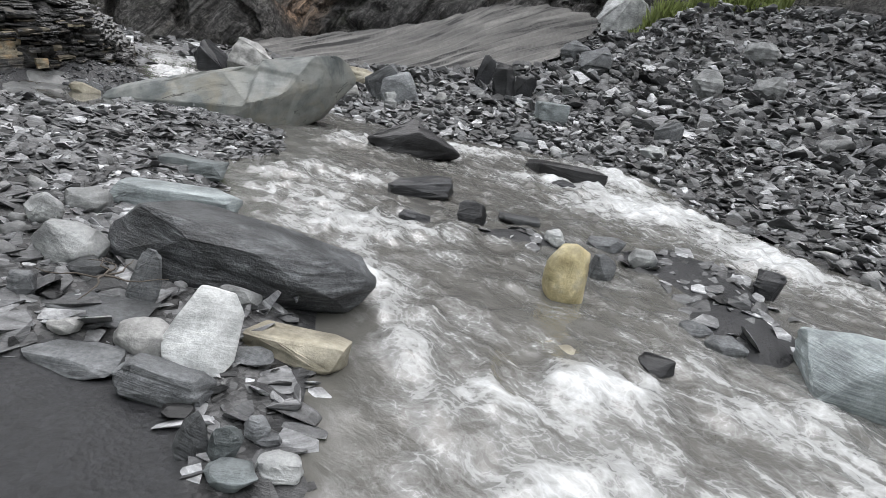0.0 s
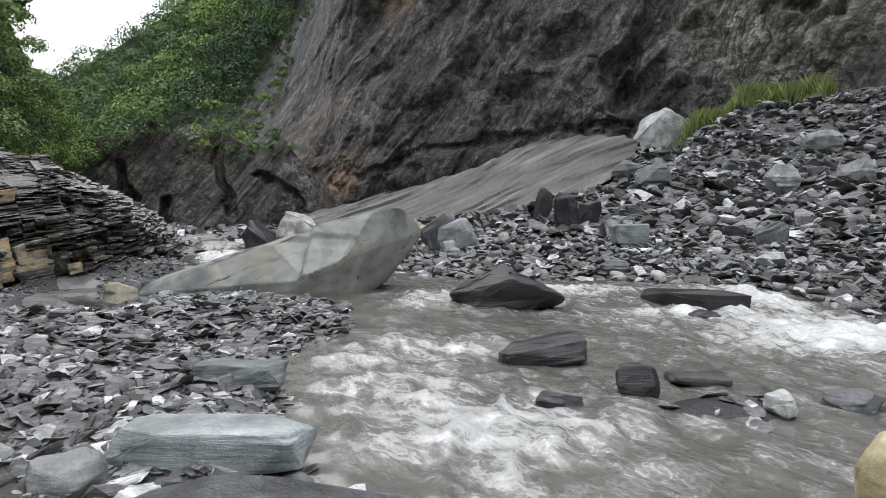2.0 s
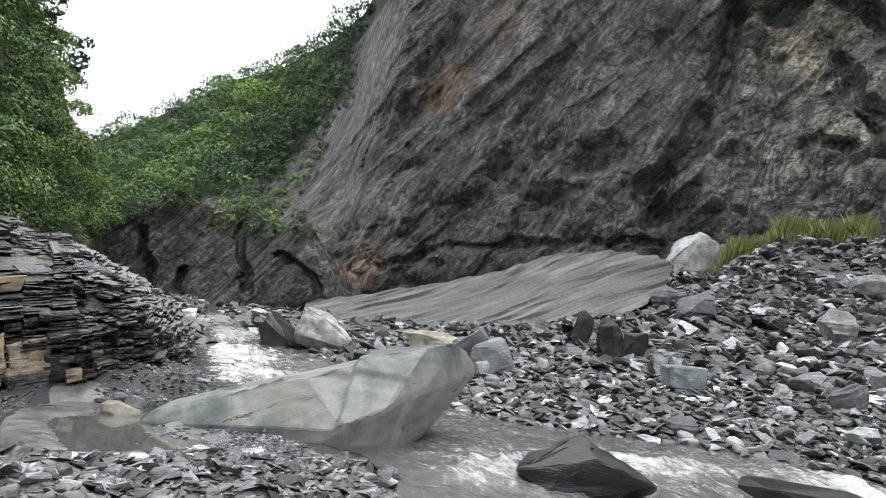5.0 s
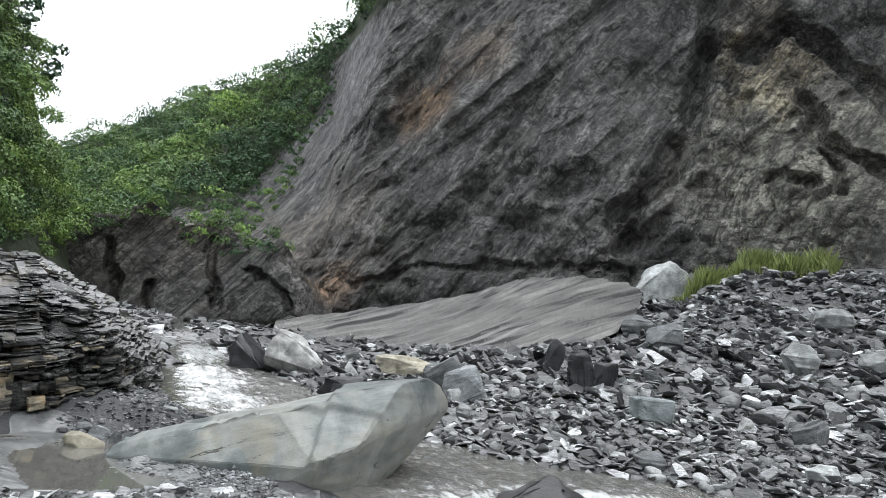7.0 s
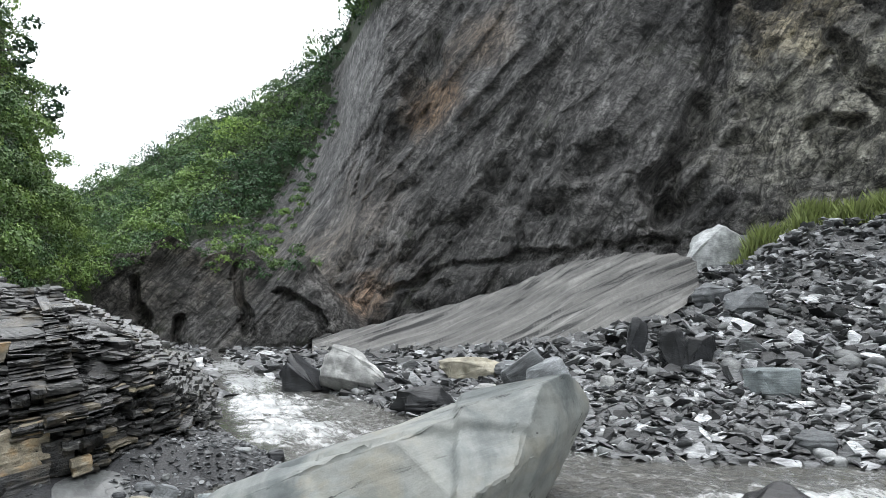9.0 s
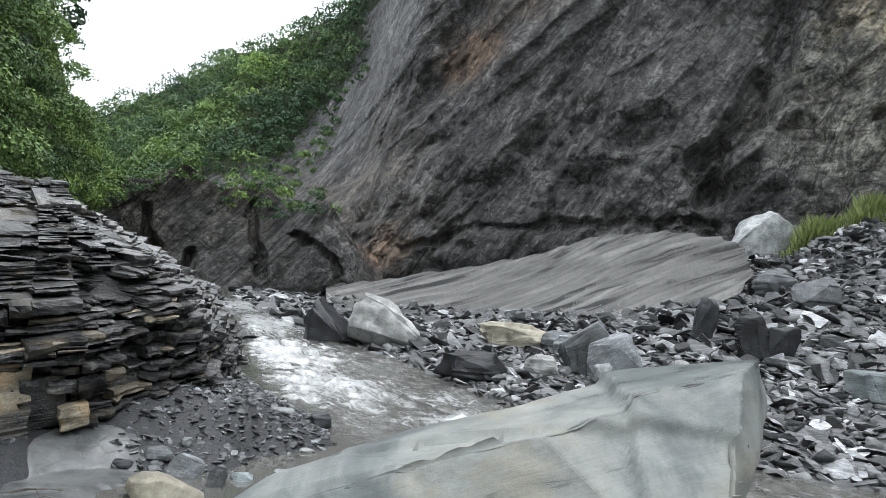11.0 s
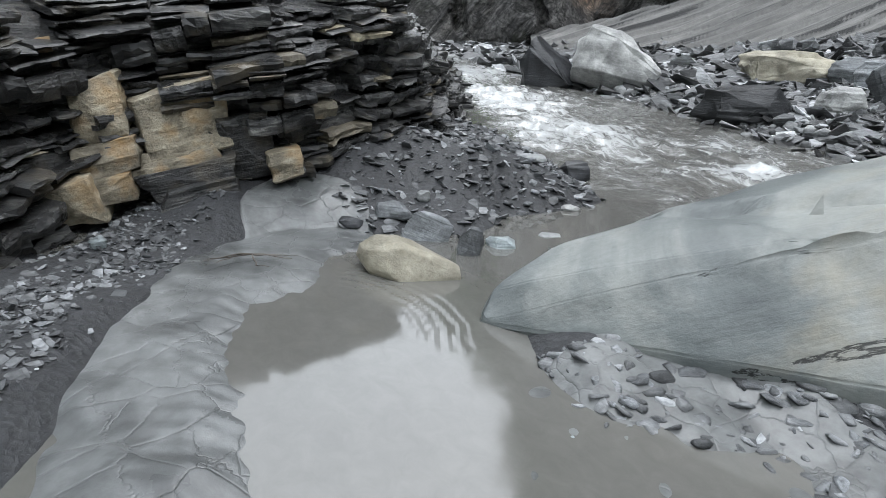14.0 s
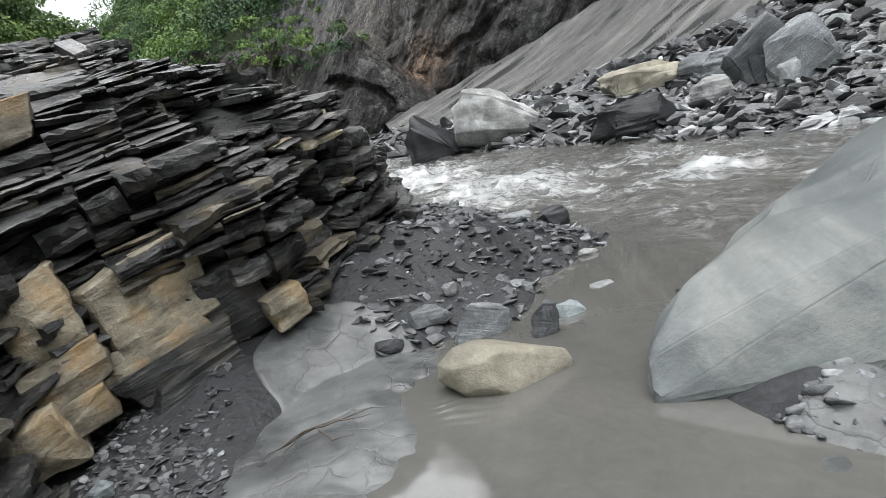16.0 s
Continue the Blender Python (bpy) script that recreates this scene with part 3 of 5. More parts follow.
for cx, cy, rx, ry, much in ((3.5, -10.9, 1.2, 0.45, 0.85), (3.2, -11.8, 1.1, 0.7, 0.65), (2.6, -9.3, 0.55, 1.5, 0.75), (3.1, -7.2, 1.3, 0.9, 0.7), (2.7, -6.0, 1.0, 0.7, 0.6), (3.4, -4.6, 1.3, 0.7, 0.5),
                             (9.6, -5.2, 2.0, 1.4, 1.0), (9.9, -7.6, 1.2, 1.8, 1.0), (8.6, -3.7, 1.8, 0.7, 0.85), (6.6, -1.6, 2.2, 0.8, 0.8), (10.8, -2.8, 1.4, 1.4, 0.9), (5.0, -1.9, 1.2, 0.6, 0.9),
                             (1.6, 6.4, 1.3, 1.8, 0.7), (3.1, 4.0, 0.7, 0.5, 0.9), (1.0, 10.5, 1.4, 3.0, 0.85), (0.8, 17.0, 1.4, 4.0, 0.9), (0.4, 25.0, 1.4, 5.0, 0.8), (5.4, -11.5, 0.9, 1.3, 0.55), (4.6, -12.6, 1.6, 0.8, 0.65), (3.9, 5.4, 0.7, 1.2, 0.5)):
    foam = np.maximum(foam, much * np.exp(-((X - cx) / rx) ** 2 - ((Y - cy) / ry) ** 2))
foam = np.clip(foam + 0.05 * stir, 0, 1) * stir
wave = 0.035 * wavy(X + 0.3 * Y, Y, 0.9, 11) + 0.014 * wavy(X, Y, 0.42, 12) + 0.004 * wavy(X, Y, 0.22, 13)
flow = np.stack([(X * 0.91 - Y * 0.41) * 1.25, (X * 0.41 + Y * 0.91) * 0.75, 0 * X], 2).reshape(-1, 3)
wave = 0.55 * wave + 0.03 * fractal(flow, 0.55, 4, 4.0, True).reshape(X.shape) + 0.012 * fractal(flow, 0.2, 3, 5.0).reshape(X.shape)
crest = np.clip(wave / 0.05, -0.6, 1.0)
foam = np.clip(foam * (0.85 + 0.35 * crest), 0, 1)
W = water_z(Y) + 1.25 * stir * wave * (0.6 + 0.9 * foam) + 0.05 * foam
water_me = grid_mesh("water", np.stack([X, Y, W], 2), WATER)
reach = np.hypot(X + 1.2, Y + 0.1)
ring = np.sin((reach + 0.012 * wavy(X, Y, 0.3, 23)) * 6.283 / 0.062) * np.exp(-((reach - 0.74) / 0.13) ** 2) * np.clip((X + 1.05) / 0.15, 0, 1) * np.clip((Y + 0.3) / 0.3, 0, 1)
for key, values in (("foam", foam), ("stir", stir), ("ring", ring)):
    a = water_me.attributes.new(key, "FLOAT", "POINT")
    a.data.foreach_set("value", values.ravel().astype(np.float32))
thing("water", water_me, "grey silty mountain stream with white rapids and still pools", "stream", kind="structure")


# ---- the rock walls of the gorge ----
def wall(name, eye, table, steps, rows, mat, label, rough=2.2, seed=1.0, over=1.12, cuts=()):
    """A valley side, from rows of bearing, foot distance, top distance, foot angle and top angle as seen from inside the valley."""
    t = np.array(table, float)
    az = np.linspace(t[0, 0], t[-1, 0], steps)
    d0, d1, e0, e1 = (np.interp(az, t[:, 0], t[:, k]) for k in (1, 2, 3, 4))
    s = np.linspace(-0.12, over, rows)[:, None]
    dist = d0 + (d1 - d0) * np.clip(s, 0, 9) ** 1.15
    ang = np.radians(e0 + (e1 - e0) * s)
    pts = np.stack([eye[0] + dist * np.sin(np.radians(az)), eye[1] + dist * np.cos(np.radians(az)), eye[2] + dist * np.tan(ang)], 2)
    p = pts.reshape(-1, 3)
    # buttresses, then slanting cleavage ribs, then small breaks
    lean = p @ np.array([[0.79, 0.0, -0.61]]).T
    ribs = np.c_[lean[:, 0] * 1.0, p[:, 1] * 0.1, p[:, 2] * 0.12]
    cross = np.c_[p @ np.array([0.55, 0.3, 0.75]), p[:, 1] * 0.3, p[:, 2] * 0.25]
    push = 1.8 * rough * fractal(p * (1, 1, 0.55), 17.0, 3, seed) + 0.2 * rough * fractal(ribs, 3.4, 5, seed + 5, True) + 0.16 * rough * fractal(cross, 5.0, 4, seed + 9, True) + 0.14 * rough * fractal(p, 1.6, 5, seed + 2)
    # chunky breaks, strongest in patches
    patch = np.clip(fractal(p, 11.0, 2, seed + 11) * 1.6 + 0.2, 0.1, 1.0)
    push = push + 0.75 * rough * patch * fractal(p * (1, 1, 0.8), 3.2, 5, seed + 12, True)
    # broken facets between slanting joints
    for long_, wide, deep, k in ((18.0, 4.6, 0.6, 1), (8.0, 1.7, 0.3, 2)):
        warp = 0.35 * wide * fractal(p, 3.0 * wide, 3, seed + k)
        a_ = (p @ np.array([0.79, 0.0, -0.61]) + warp) / wide
        b_ = (p @ np.array([0.61, 0.1, 0.78]) + 2 * warp) / long_
        lo, part_ = np.floor(a_), a_ - np.floor(a_)
        ease = np.clip((part_ - 0.88) / 0.12, 0, 1)
        here, there = (soft_noise(np.stack([(lo + i) * 1.71 + 0.25, b_ * 1.3, 0 * a_], 1), int(seed) + 20 + k) for i in (0, 1))
        lean_ = (part_ - 0.4) * (1 - ease) * soft_noise(np.stack([lo * 3.17 + 0.5, b_, 0 * a_], 1), int(seed) + 40 + k)
        push = push + rough * deep * (here * (1 - ease) + there * ease + 0.9 * lean_)
    # clefts and overhangs cut into the face, each along a line of bearings and heights
    seen = np.c_[np.tile(az, rows), np.degrees(ang).ravel()]
    seen = seen + 0.8 * np.c_[fractal(p, 4.0, 5, seed + 3), fractal(p, 3.5, 5, seed + 4)]
    for way, deep, wide in cuts:
        away = np.abs(far_from(np.array(way), seen[:, 0], seen[:, 1]))
        push = push + deep * np.clip(1.6 * (1 - away / wide), 0, 1)
    back = np.stack([np.sin(np.radians(az)), np.cos(np.radians(az)), 0 * az], 1)
    p = p + np.tile(back, (rows, 1)) * push[:, None]
    me = grid_mesh(name, p.reshape(rows, steps, 3), mat)
    me.set_sharp_from_angle(angle=radians(30))
    return thing(name, me, label, "cliff", kind="structure"), p.reshape(rows, steps, 3), az, s[:, 0]


EYE = (0.5, -9.8, 2.1)
MAIN = [(-24, 105, 150, 1.2, 10.5), (-12, 90, 145, 1.3, 10.6), (-7.4, 76, 135, 0.8, 13.6), (-2.7, 66, 118, 0.2, 17.2), (5, 62, 102, 0.8, 21.2), (9, 60, 88, 1.8, 24.4), (10.4, 60, 80, 2.0, 28), (13, 59, 70, 2.6, 36), (20, 57, 65, 4, 44),
        (30, 54, 61, 6, 47), (40, 53, 60, 7, 46), (55, 50, 59, 9, 42), (75, 46, 66, 10, 40), (100, 42, 64, 8, 38), (125, 42, 70, 4, 34)]
CLEFTS = [([(45.0, 32.0), (44.2, 26.0), (43.2, 21.0), (41.8, 17.5), (39.2, 15.4), (38.0, 12.6)], 2.2, 1.5),
           ([(39.0, 15.4), (37.4, 14.2)], 2.0, 1.2), ([(39.2, 12.4), (38.0, 11.0)], 2.0, 1.2),
           ([(51.0, 30.5), (54.0, 28.4), (57.5, 25.6), (60.0, 23.5)], 2.2, 0.9),
           ([(44.0, 29.6), (48.0, 28.2), (50.5, 29.4)], 1.8, 0.9),
           ([(52.0, 24.2), (54.5, 21.6), (57.0, 19.6), (60.0, 18.0)], 1.6, 0.7), ([(52.8, 22.4), (54.6, 19.6), (55.2, 17.0)], 1.2, 0.5), ([(50.0, 18.2), (53.0, 17.4)], 1.2, 0.7),
           ([(31.4, 16.2), (34.5, 17.1)], 1.1, 2.0),
           ([(14.0, 4.9), (21.1, 8.0), (29.9, 8.3), (39.6, 9.1)], 0.8, 0.6),
           ([(1.4, 23.6), (2.4, 15.6), (2.6, 10.3)], 1.6, 2.6),
           ([(19.0, 30.6), (13.7, 17.2)], 0.9, 1.6),
           ([(34.9, 32.9), (26.8, 20.4), (23.3, 14.5)], 1.0, 1.6)]
LEFT = [(-150, 22, 50, 0, 30), (-110, 16, 40, 1, 34), (-70, 15, 34, 3, 38), (-45, 17, 36, 4, 34), (-30, 21, 40, 4, 28), (-20, 28, 46, 4, 23.2), (-17, 32, 50, 3.5, 17.8), (-14.6, 38, 56, 2.5, 13.6), (-13.2, 44, 60, 1.5, 10.2), (-12, 47, 62, 0.8, 8.6), (-10.6, 50, 64, 0.3, 5.2), (-9.4, 52, 65, 0.0, 2.0)]
BACK = [(115, 45, 85, 2, 30), (150, 60, 130, 0, 22), (185, 80, 170, -1, 18), (215, 50, 90, 0, 24)]
cliff_main, main_pts, main_az, main_s = wall("cliff_main", EYE, MAIN, 700, 270, CLIFF, "tall dark slate cliff with slanting cleavage", 1.05, 1.0, cuts=CLEFTS)
cliff_left, left_pts, left_az, left_s = wall("cliff_left", EYE, LEFT, 150, 60, SHADED_UNDERGROWTH, "steep overgrown left valley side", 0.7, 4.0)
LOW = [(-11, 64, 66, -1.0, 6.5), (-8, 62, 65, -1.0, 7.0), (-5, 60, 64, -0.8, 8.6), (-2, 58, 63, -0.6, 7.2), (1, 57, 62, -0.4, 8.4), (3.5, 55, 60, 0.0, 6.4), (6.5, 54, 58, 0.4, 7.6), (9, 54, 58, 0.8, 4.6), (12, 57, 60, 1.4, 3.4)]
cliff_low, low_pts, low_az, low_s = wall("cliff_low", EYE, LOW, 240, 110, CLIFF, "broken brown rock wall at the gorge head", 1.1, 2.0, over=1.0, cuts=[([(-3.4, 2.0), (-3.0, -0.6)], 1.6, 0.6), ([(4.2, 4.4), (7.6, 3.0), (8.6, 0.6)], 0.9, 0.6), ([(-7.0, 5.0), (-6.2, 0.0)], 1.4, 0.6), ([(0.4, 6.0), (1.4, 1.0)], 1.4, 0.6)])
# invented slope, never in view, that closes the surroundings for reflections
wall("backdrop_slope", EYE, BACK, 40, 24, SHADED_UNDERGROWTH, "unseen valley side added behind for the reflections", 1.0, 7.0)

# the main wall is overgrown up-valley, above a slanting margin
margin = curve([(-24, 3.2), (-9, 4.4), (-1.8, 8.0), (2.5, 12.1), (6.9, 17.8), (8.1, 23.3), (11.6, 29), (17, 36), (30, 46), (50, 38), (60, 34)])
cliff_main.data.materials.append(SHADED_UNDERGROWTH)
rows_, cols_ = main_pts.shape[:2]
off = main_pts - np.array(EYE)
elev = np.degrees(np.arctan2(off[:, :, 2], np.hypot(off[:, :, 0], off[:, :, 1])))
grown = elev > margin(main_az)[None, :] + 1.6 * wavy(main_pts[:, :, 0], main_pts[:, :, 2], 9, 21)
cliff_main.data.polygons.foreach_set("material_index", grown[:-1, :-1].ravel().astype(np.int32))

# a broad slab of bedrock that slopes out from under the wall
SLAB_EYE = np.array((0.0, -7.6, 2.0))
SLAB = np.array([(8, 43, 52, -0.6, 0.7), (13, 37, 50, -1.8, 1.8), (21, 33, 49, -1.4, 4.0), (27, 32, 48, -0.2, 6.0), (32, 31.5, 47, 1.2, 8.0), (37, 31.5, 46, 2.8, 8.6), (41.5, 33, 45, 4.6, 8.4), (43, 36, 43, 6.0, 7.8)])
az = np.linspace(8, 43, 260)
d0, d1, e0, e1 = (np.interp(az, SLAB[:, 0], SLAB[:, k]) for k in (1, 2, 3, 4))
s = np.linspace(-0.25, 1.2, 130)[:, None]
dist, ang = d0 + (d1 - d0) * s, np.radians(e0 + (e1 - e0) * np.minimum(s, 1.0) - 6 * np.clip(s - 1, 0, 1))
pts = np.stack([SLAB_EYE[0] + dist * np.sin(np.radians(az)), SLAB_EYE[1] + dist * np.cos(np.radians(az)), SLAB_EYE[2] + dist * np.tan(ang)], 2)
p = pts.reshape(-1, 3)
across = p[:, 1] - 0.12 * p[:, 0]
steps_ = (across / 1.5 + 0.35 * fractal(p, 9.0, 3, 2.0)) % 1.0
pts = pts + np.array([0, 0, 1.0]) * (0.22 * (0.5 - steps_) + 0.12 * fractal(p, 5.0, 4, 3.0)).reshape(130, 260, 1)
thing("bedrock_slab", grid_mesh("bedrock_slab", pts, BEDROCK), "broad sloping slab of ribbed grey bedrock under the cliff", "rock slab")


# ---- the large smooth boulder beside the pool ----
def soft_step(v):
    v = min(max(v * 0.5 + 0.5, 0.0), 1.0)
    return v * v * (3 - 2 * v)


def large_boulder():
    bm = hull([(-0.34, 0.08, 0.03), (-0.26, 0.2, 0.16), (0.12, 0.36, 0.36), (-0.3, 0.05, -0.4), (-0.02, 0.5, 0.16), (0.3, -0.32, -0.4), (0.62, -0.46, -0.3), (1.4, -1.0, -0.35), (2.4, -1.35, -0.4), (3.0, -1.15, -0.3),
               (1.4, -0.95, 0.25), (2.4, -1.5, 0.35), (3.0, -1.38, 0.6), (3.75, -0.85, 0.9), (0.8, 0.2, 0.6), (1.5, 0.6, 0.74), (1.85, -0.65, 0.98), (3.0, 0.35, 1.22),
               (3.7, -0.7, 1.45), (4.3, -0.3, 1.58), (4.65, 0.0, 1.46), (4.95, 0.15, 1.12), (4.5, 0.8, 1.1), (0.5, 1.0, -0.4), (2.0, 1.4, -0.3), (3.8, 1.3, -0.2), (4.3, 0.5, 0.15), (3.8, -0.5, 0.05)])
    bmesh.ops.bevel(bm, geom=list(bm.edges), offset=0.035, segments=2, affect="EDGES", clamp_overlap=True)
    bmesh.ops.triangulate(bm, faces=bm.faces)
    for _ in range(5):
        bmesh.ops.subdivide_edges(bm, edges=[e for e in bm.edges if e.calc_length() > 0.06], cuts=1)
        bmesh.ops.triangulate(bm, faces=bm.faces)
    for _ in range(3):
        bmesh.ops.smooth_vert(bm, verts=bm.verts, factor=0.5, use_axis_x=True, use_axis_y=True, use_axis_z=True)
    bm.normal_update()
    for v in bm.verts:
        k = noise.fractal(v.co / 1.7, 0.9, 2.0, 4)
        scoop = noise.noise(Vector((v.co.x * 0.5 + 4, v.co.y * 0.9, v.co.z * 3.2)))
        chip = noise.noise(Vector((v.co.x * 1.2, v.co.y * 2.0 + 7, v.co.z * 9.0)))
        v.co += v.normal * (0.03 * k + 0.012 * scoop + 0.008 * chip)
        # broken steps: a raised upper slab, a hollowed flank under the brow and a cleft near the low end
        wob = 0.05 * noise.noise(v.co * 2.3)
        x, y = v.co.x + wob, v.co.y - wob
        slab = (x - 2.45) * 0.914 - (y + 1.0) * 0.406
        brow = max(-(x - 1.6) * 0.6 - (y + 0.25) * 0.8, 0.35 * (1.15 - x) - (y + 0.3))
        if v.normal.z > 0.1:
            v.co.z += 0.1 * soft_step(slab / 0.045) * math.exp(-max(slab, 0) / 3.0)
        v.co += v.normal * (-0.07 * soft_step(brow / 0.05) * math.exp(-max(brow, 0) / 0.9))
        cleft = (x - 0.95) * 0.9 + (y + 0.3) * 0.35
        v.co += v.normal * (0.035 * soft_step(-cleft / 0.05) * math.exp(min(cleft, 0) / 0.8) * soft_step((v.co.z - 0.1) / 0.1))
    return finished("boulder", bm, BOULDER, 35)


thing("boulder", large_boulder(), "huge smooth grey boulder lying between pool and stream", "boulder")


# ---- the sheet of pale mud that slopes into the pool ----
X, Y = np.meshgrid(np.linspace(-3.2, -0.2, 200), np.linspace(-2.6, 2.8, 330))
bend = -1.68 + 0.3 * np.clip(-Y, 0, 1.6) ** 1.5 - 0.08 * np.clip(Y, 0, 1)
inner = np.minimum.reduce([np.hypot((X - bend) / 0.3, (Y + 0.3) / 1.9), np.hypot((X + 1.35) / 0.5, (Y - 1.5) / 0.6), np.hypot((X + 1.6) / 0.5, (Y - 0.8) / 0.6)]) + 0.08 * wavy(X, Y, 0.9, 14) + 0.06 * wavy(X, Y, 0.33, 18) + 0.03 * wavy(X, Y, 0.13, 19)
comb = np.sin((Y + 0.25 * X + 0.05 * wavy(X, Y, 0.7, 17)) * 6.283 / 0.1) * np.clip((0.3 - Y) / 0.6, 0, 1) * np.clip((X - bend + 0.1) / 0.15, 0, 1)
M = water_z(Y) + 0.035 - 0.09 * np.clip(inner - 0.55, 0, 1) ** 1.3 + 0.006 * wavy(X, Y, 0.35, 15) + 0.0018 * comb - 0.4 * np.clip(inner - 1.15, 0, 1)
drape = np.clip((0.95 - np.hypot((X + 1.35) / 0.5, (Y - 1.5) / 0.55)) / 0.1, 0, 1)
M = np.where(drape > 0, np.maximum(M, M * (1 - drape) + drape * (ground_z(X, Y) + 0.012)), M)
thing("mud_flat", grid_mesh("mud_flat", np.stack([X, Y, M], 2), MUD), "pale wet mud sloping into the pool", "mud", kind="structure")


X, Y = np.meshgrid(np.linspace(-0.7, 1.3, 120), np.linspace(-1.9, 0.0, 120))
rim = np.hypot((X - 0.2) / 0.75, (Y + 0.85) / 0.75) + 0.12 * wavy(X, Y, 0.5, 31) + 0.05 * wavy(X, Y, 0.2, 32)
A = np.maximum(ground_z(X, Y), water_z(Y) - 0.02) + 0.014 + 0.006 * wavy(X, Y, 0.25, 33) - 0.25 * np.clip(rim - 0.85, 0, 1)
thing("mud_apron", grid_mesh("mud_apron", np.stack([X, Y, A], 2), MUD), "pale wet mud under the stones beside the boulder", "mud", kind="structure")


# ---- the layered outcrop on the left of the pool ----
def along(line, u):
    """Place and inward side of a polyline at a length u from its start."""
    seg = np.diff(line, axis=0)
    ln = np.hypot(seg[:, 0], seg[:, 1])
    at = np.r_[0, np.cumsum(ln)]
    x, y = np.interp(u, at, line[:, 0]), np.interp(u, at, line[:, 1])
    k = np.clip(np.searchsorted(at, u, "right") - 1, 0, len(seg) - 1)
    a = np.interp(u, (at[:-1] + at[1:]) / 2, np.unwrap(np.arctan2(seg[:, 1], seg[:, 0])))
    return np.array((x, y)), np.array((np.cos(a), np.sin(a))), np.array((-np.sin(a), np.cos(a))), at[-1]


def set_back(h, y):
    """How far behind the foot the face lies at a height over the foot."""
    steep = np.interp(y, [-2, 1.4, 2.0, 4.0, 6.0, 14], [1.5, 1.15, 0.95, 0.65, 0.8, 0.7])
    low, mid, top = (np.interp(y, [1.8, 4.0, 6.2], v) for v in ((0.3, 0.3, 0.15), (1.2, 2.0, 0.8), (2.8, 2.8, 1.9)))
    return low * min(h, steep) + np.clip(h - steep, 0, 0.6) * mid + max(h - steep - 0.6, 0) * top


def strata_block(rng, length, depth, thick):
    """One broken plate of slate: a slab with a ragged front edge and worn corners."""
    n = int(np.clip(length / 0.045, 4, 14))
    xs = np.linspace(-length / 2, length / 2, n + 1) + np.r_[0, rng.normal(0, 0.008, n - 1), 0]
    front = np.interp(xs, np.linspace(-length / 2, length / 2, 4), rng.normal(0, 0.012 + 0.02 * length, 4)) + rng.normal(0, 0.006, n + 1)
    tilt = rng.normal(0, 0.03, 2)
    chip = np.abs(rng.normal(0, 0.06 * thick, n + 1))
    top = [(x, f + rng.uniform(0, 0.02), thick / 2 + tilt[0] * x - c) for x, f, c in zip(xs, front, chip)]
    low = [(x, f + rng.uniform(0.01, 0.035), -thick / 2 + tilt[1] * x + rng.normal(0, 0.05 * thick)) for x, f in zip(xs, front)]
    mid = [(x, f - rng.uniform(0.002, 0.012), thick * rng.uniform(-0.05, 0.2)) for x, f in zip(xs, front)]
    back = [(x, depth, s * thick / 2) for s in (1, -1) for x in xs]
    v = top + mid + low + back
    k = n + 1
    f = []
    for i in range(n):
        f += [(i, i + k, i + k + 1, i + 1), (i + k, i + 2 * k, i + 2 * k + 1, i + k + 1), (i + 1, i + 1 + 3 * k, i + 3 * k, i), (i + 2 * k, i + 4 * k, i + 4 * k + 1, i + 2 * k + 1)]
    f += [(0, 3 * k, 4 * k, 2 * k, k), (n, n + k, n + 2 * k, n + 4 * k, n + 3 * k)]
    return v, f


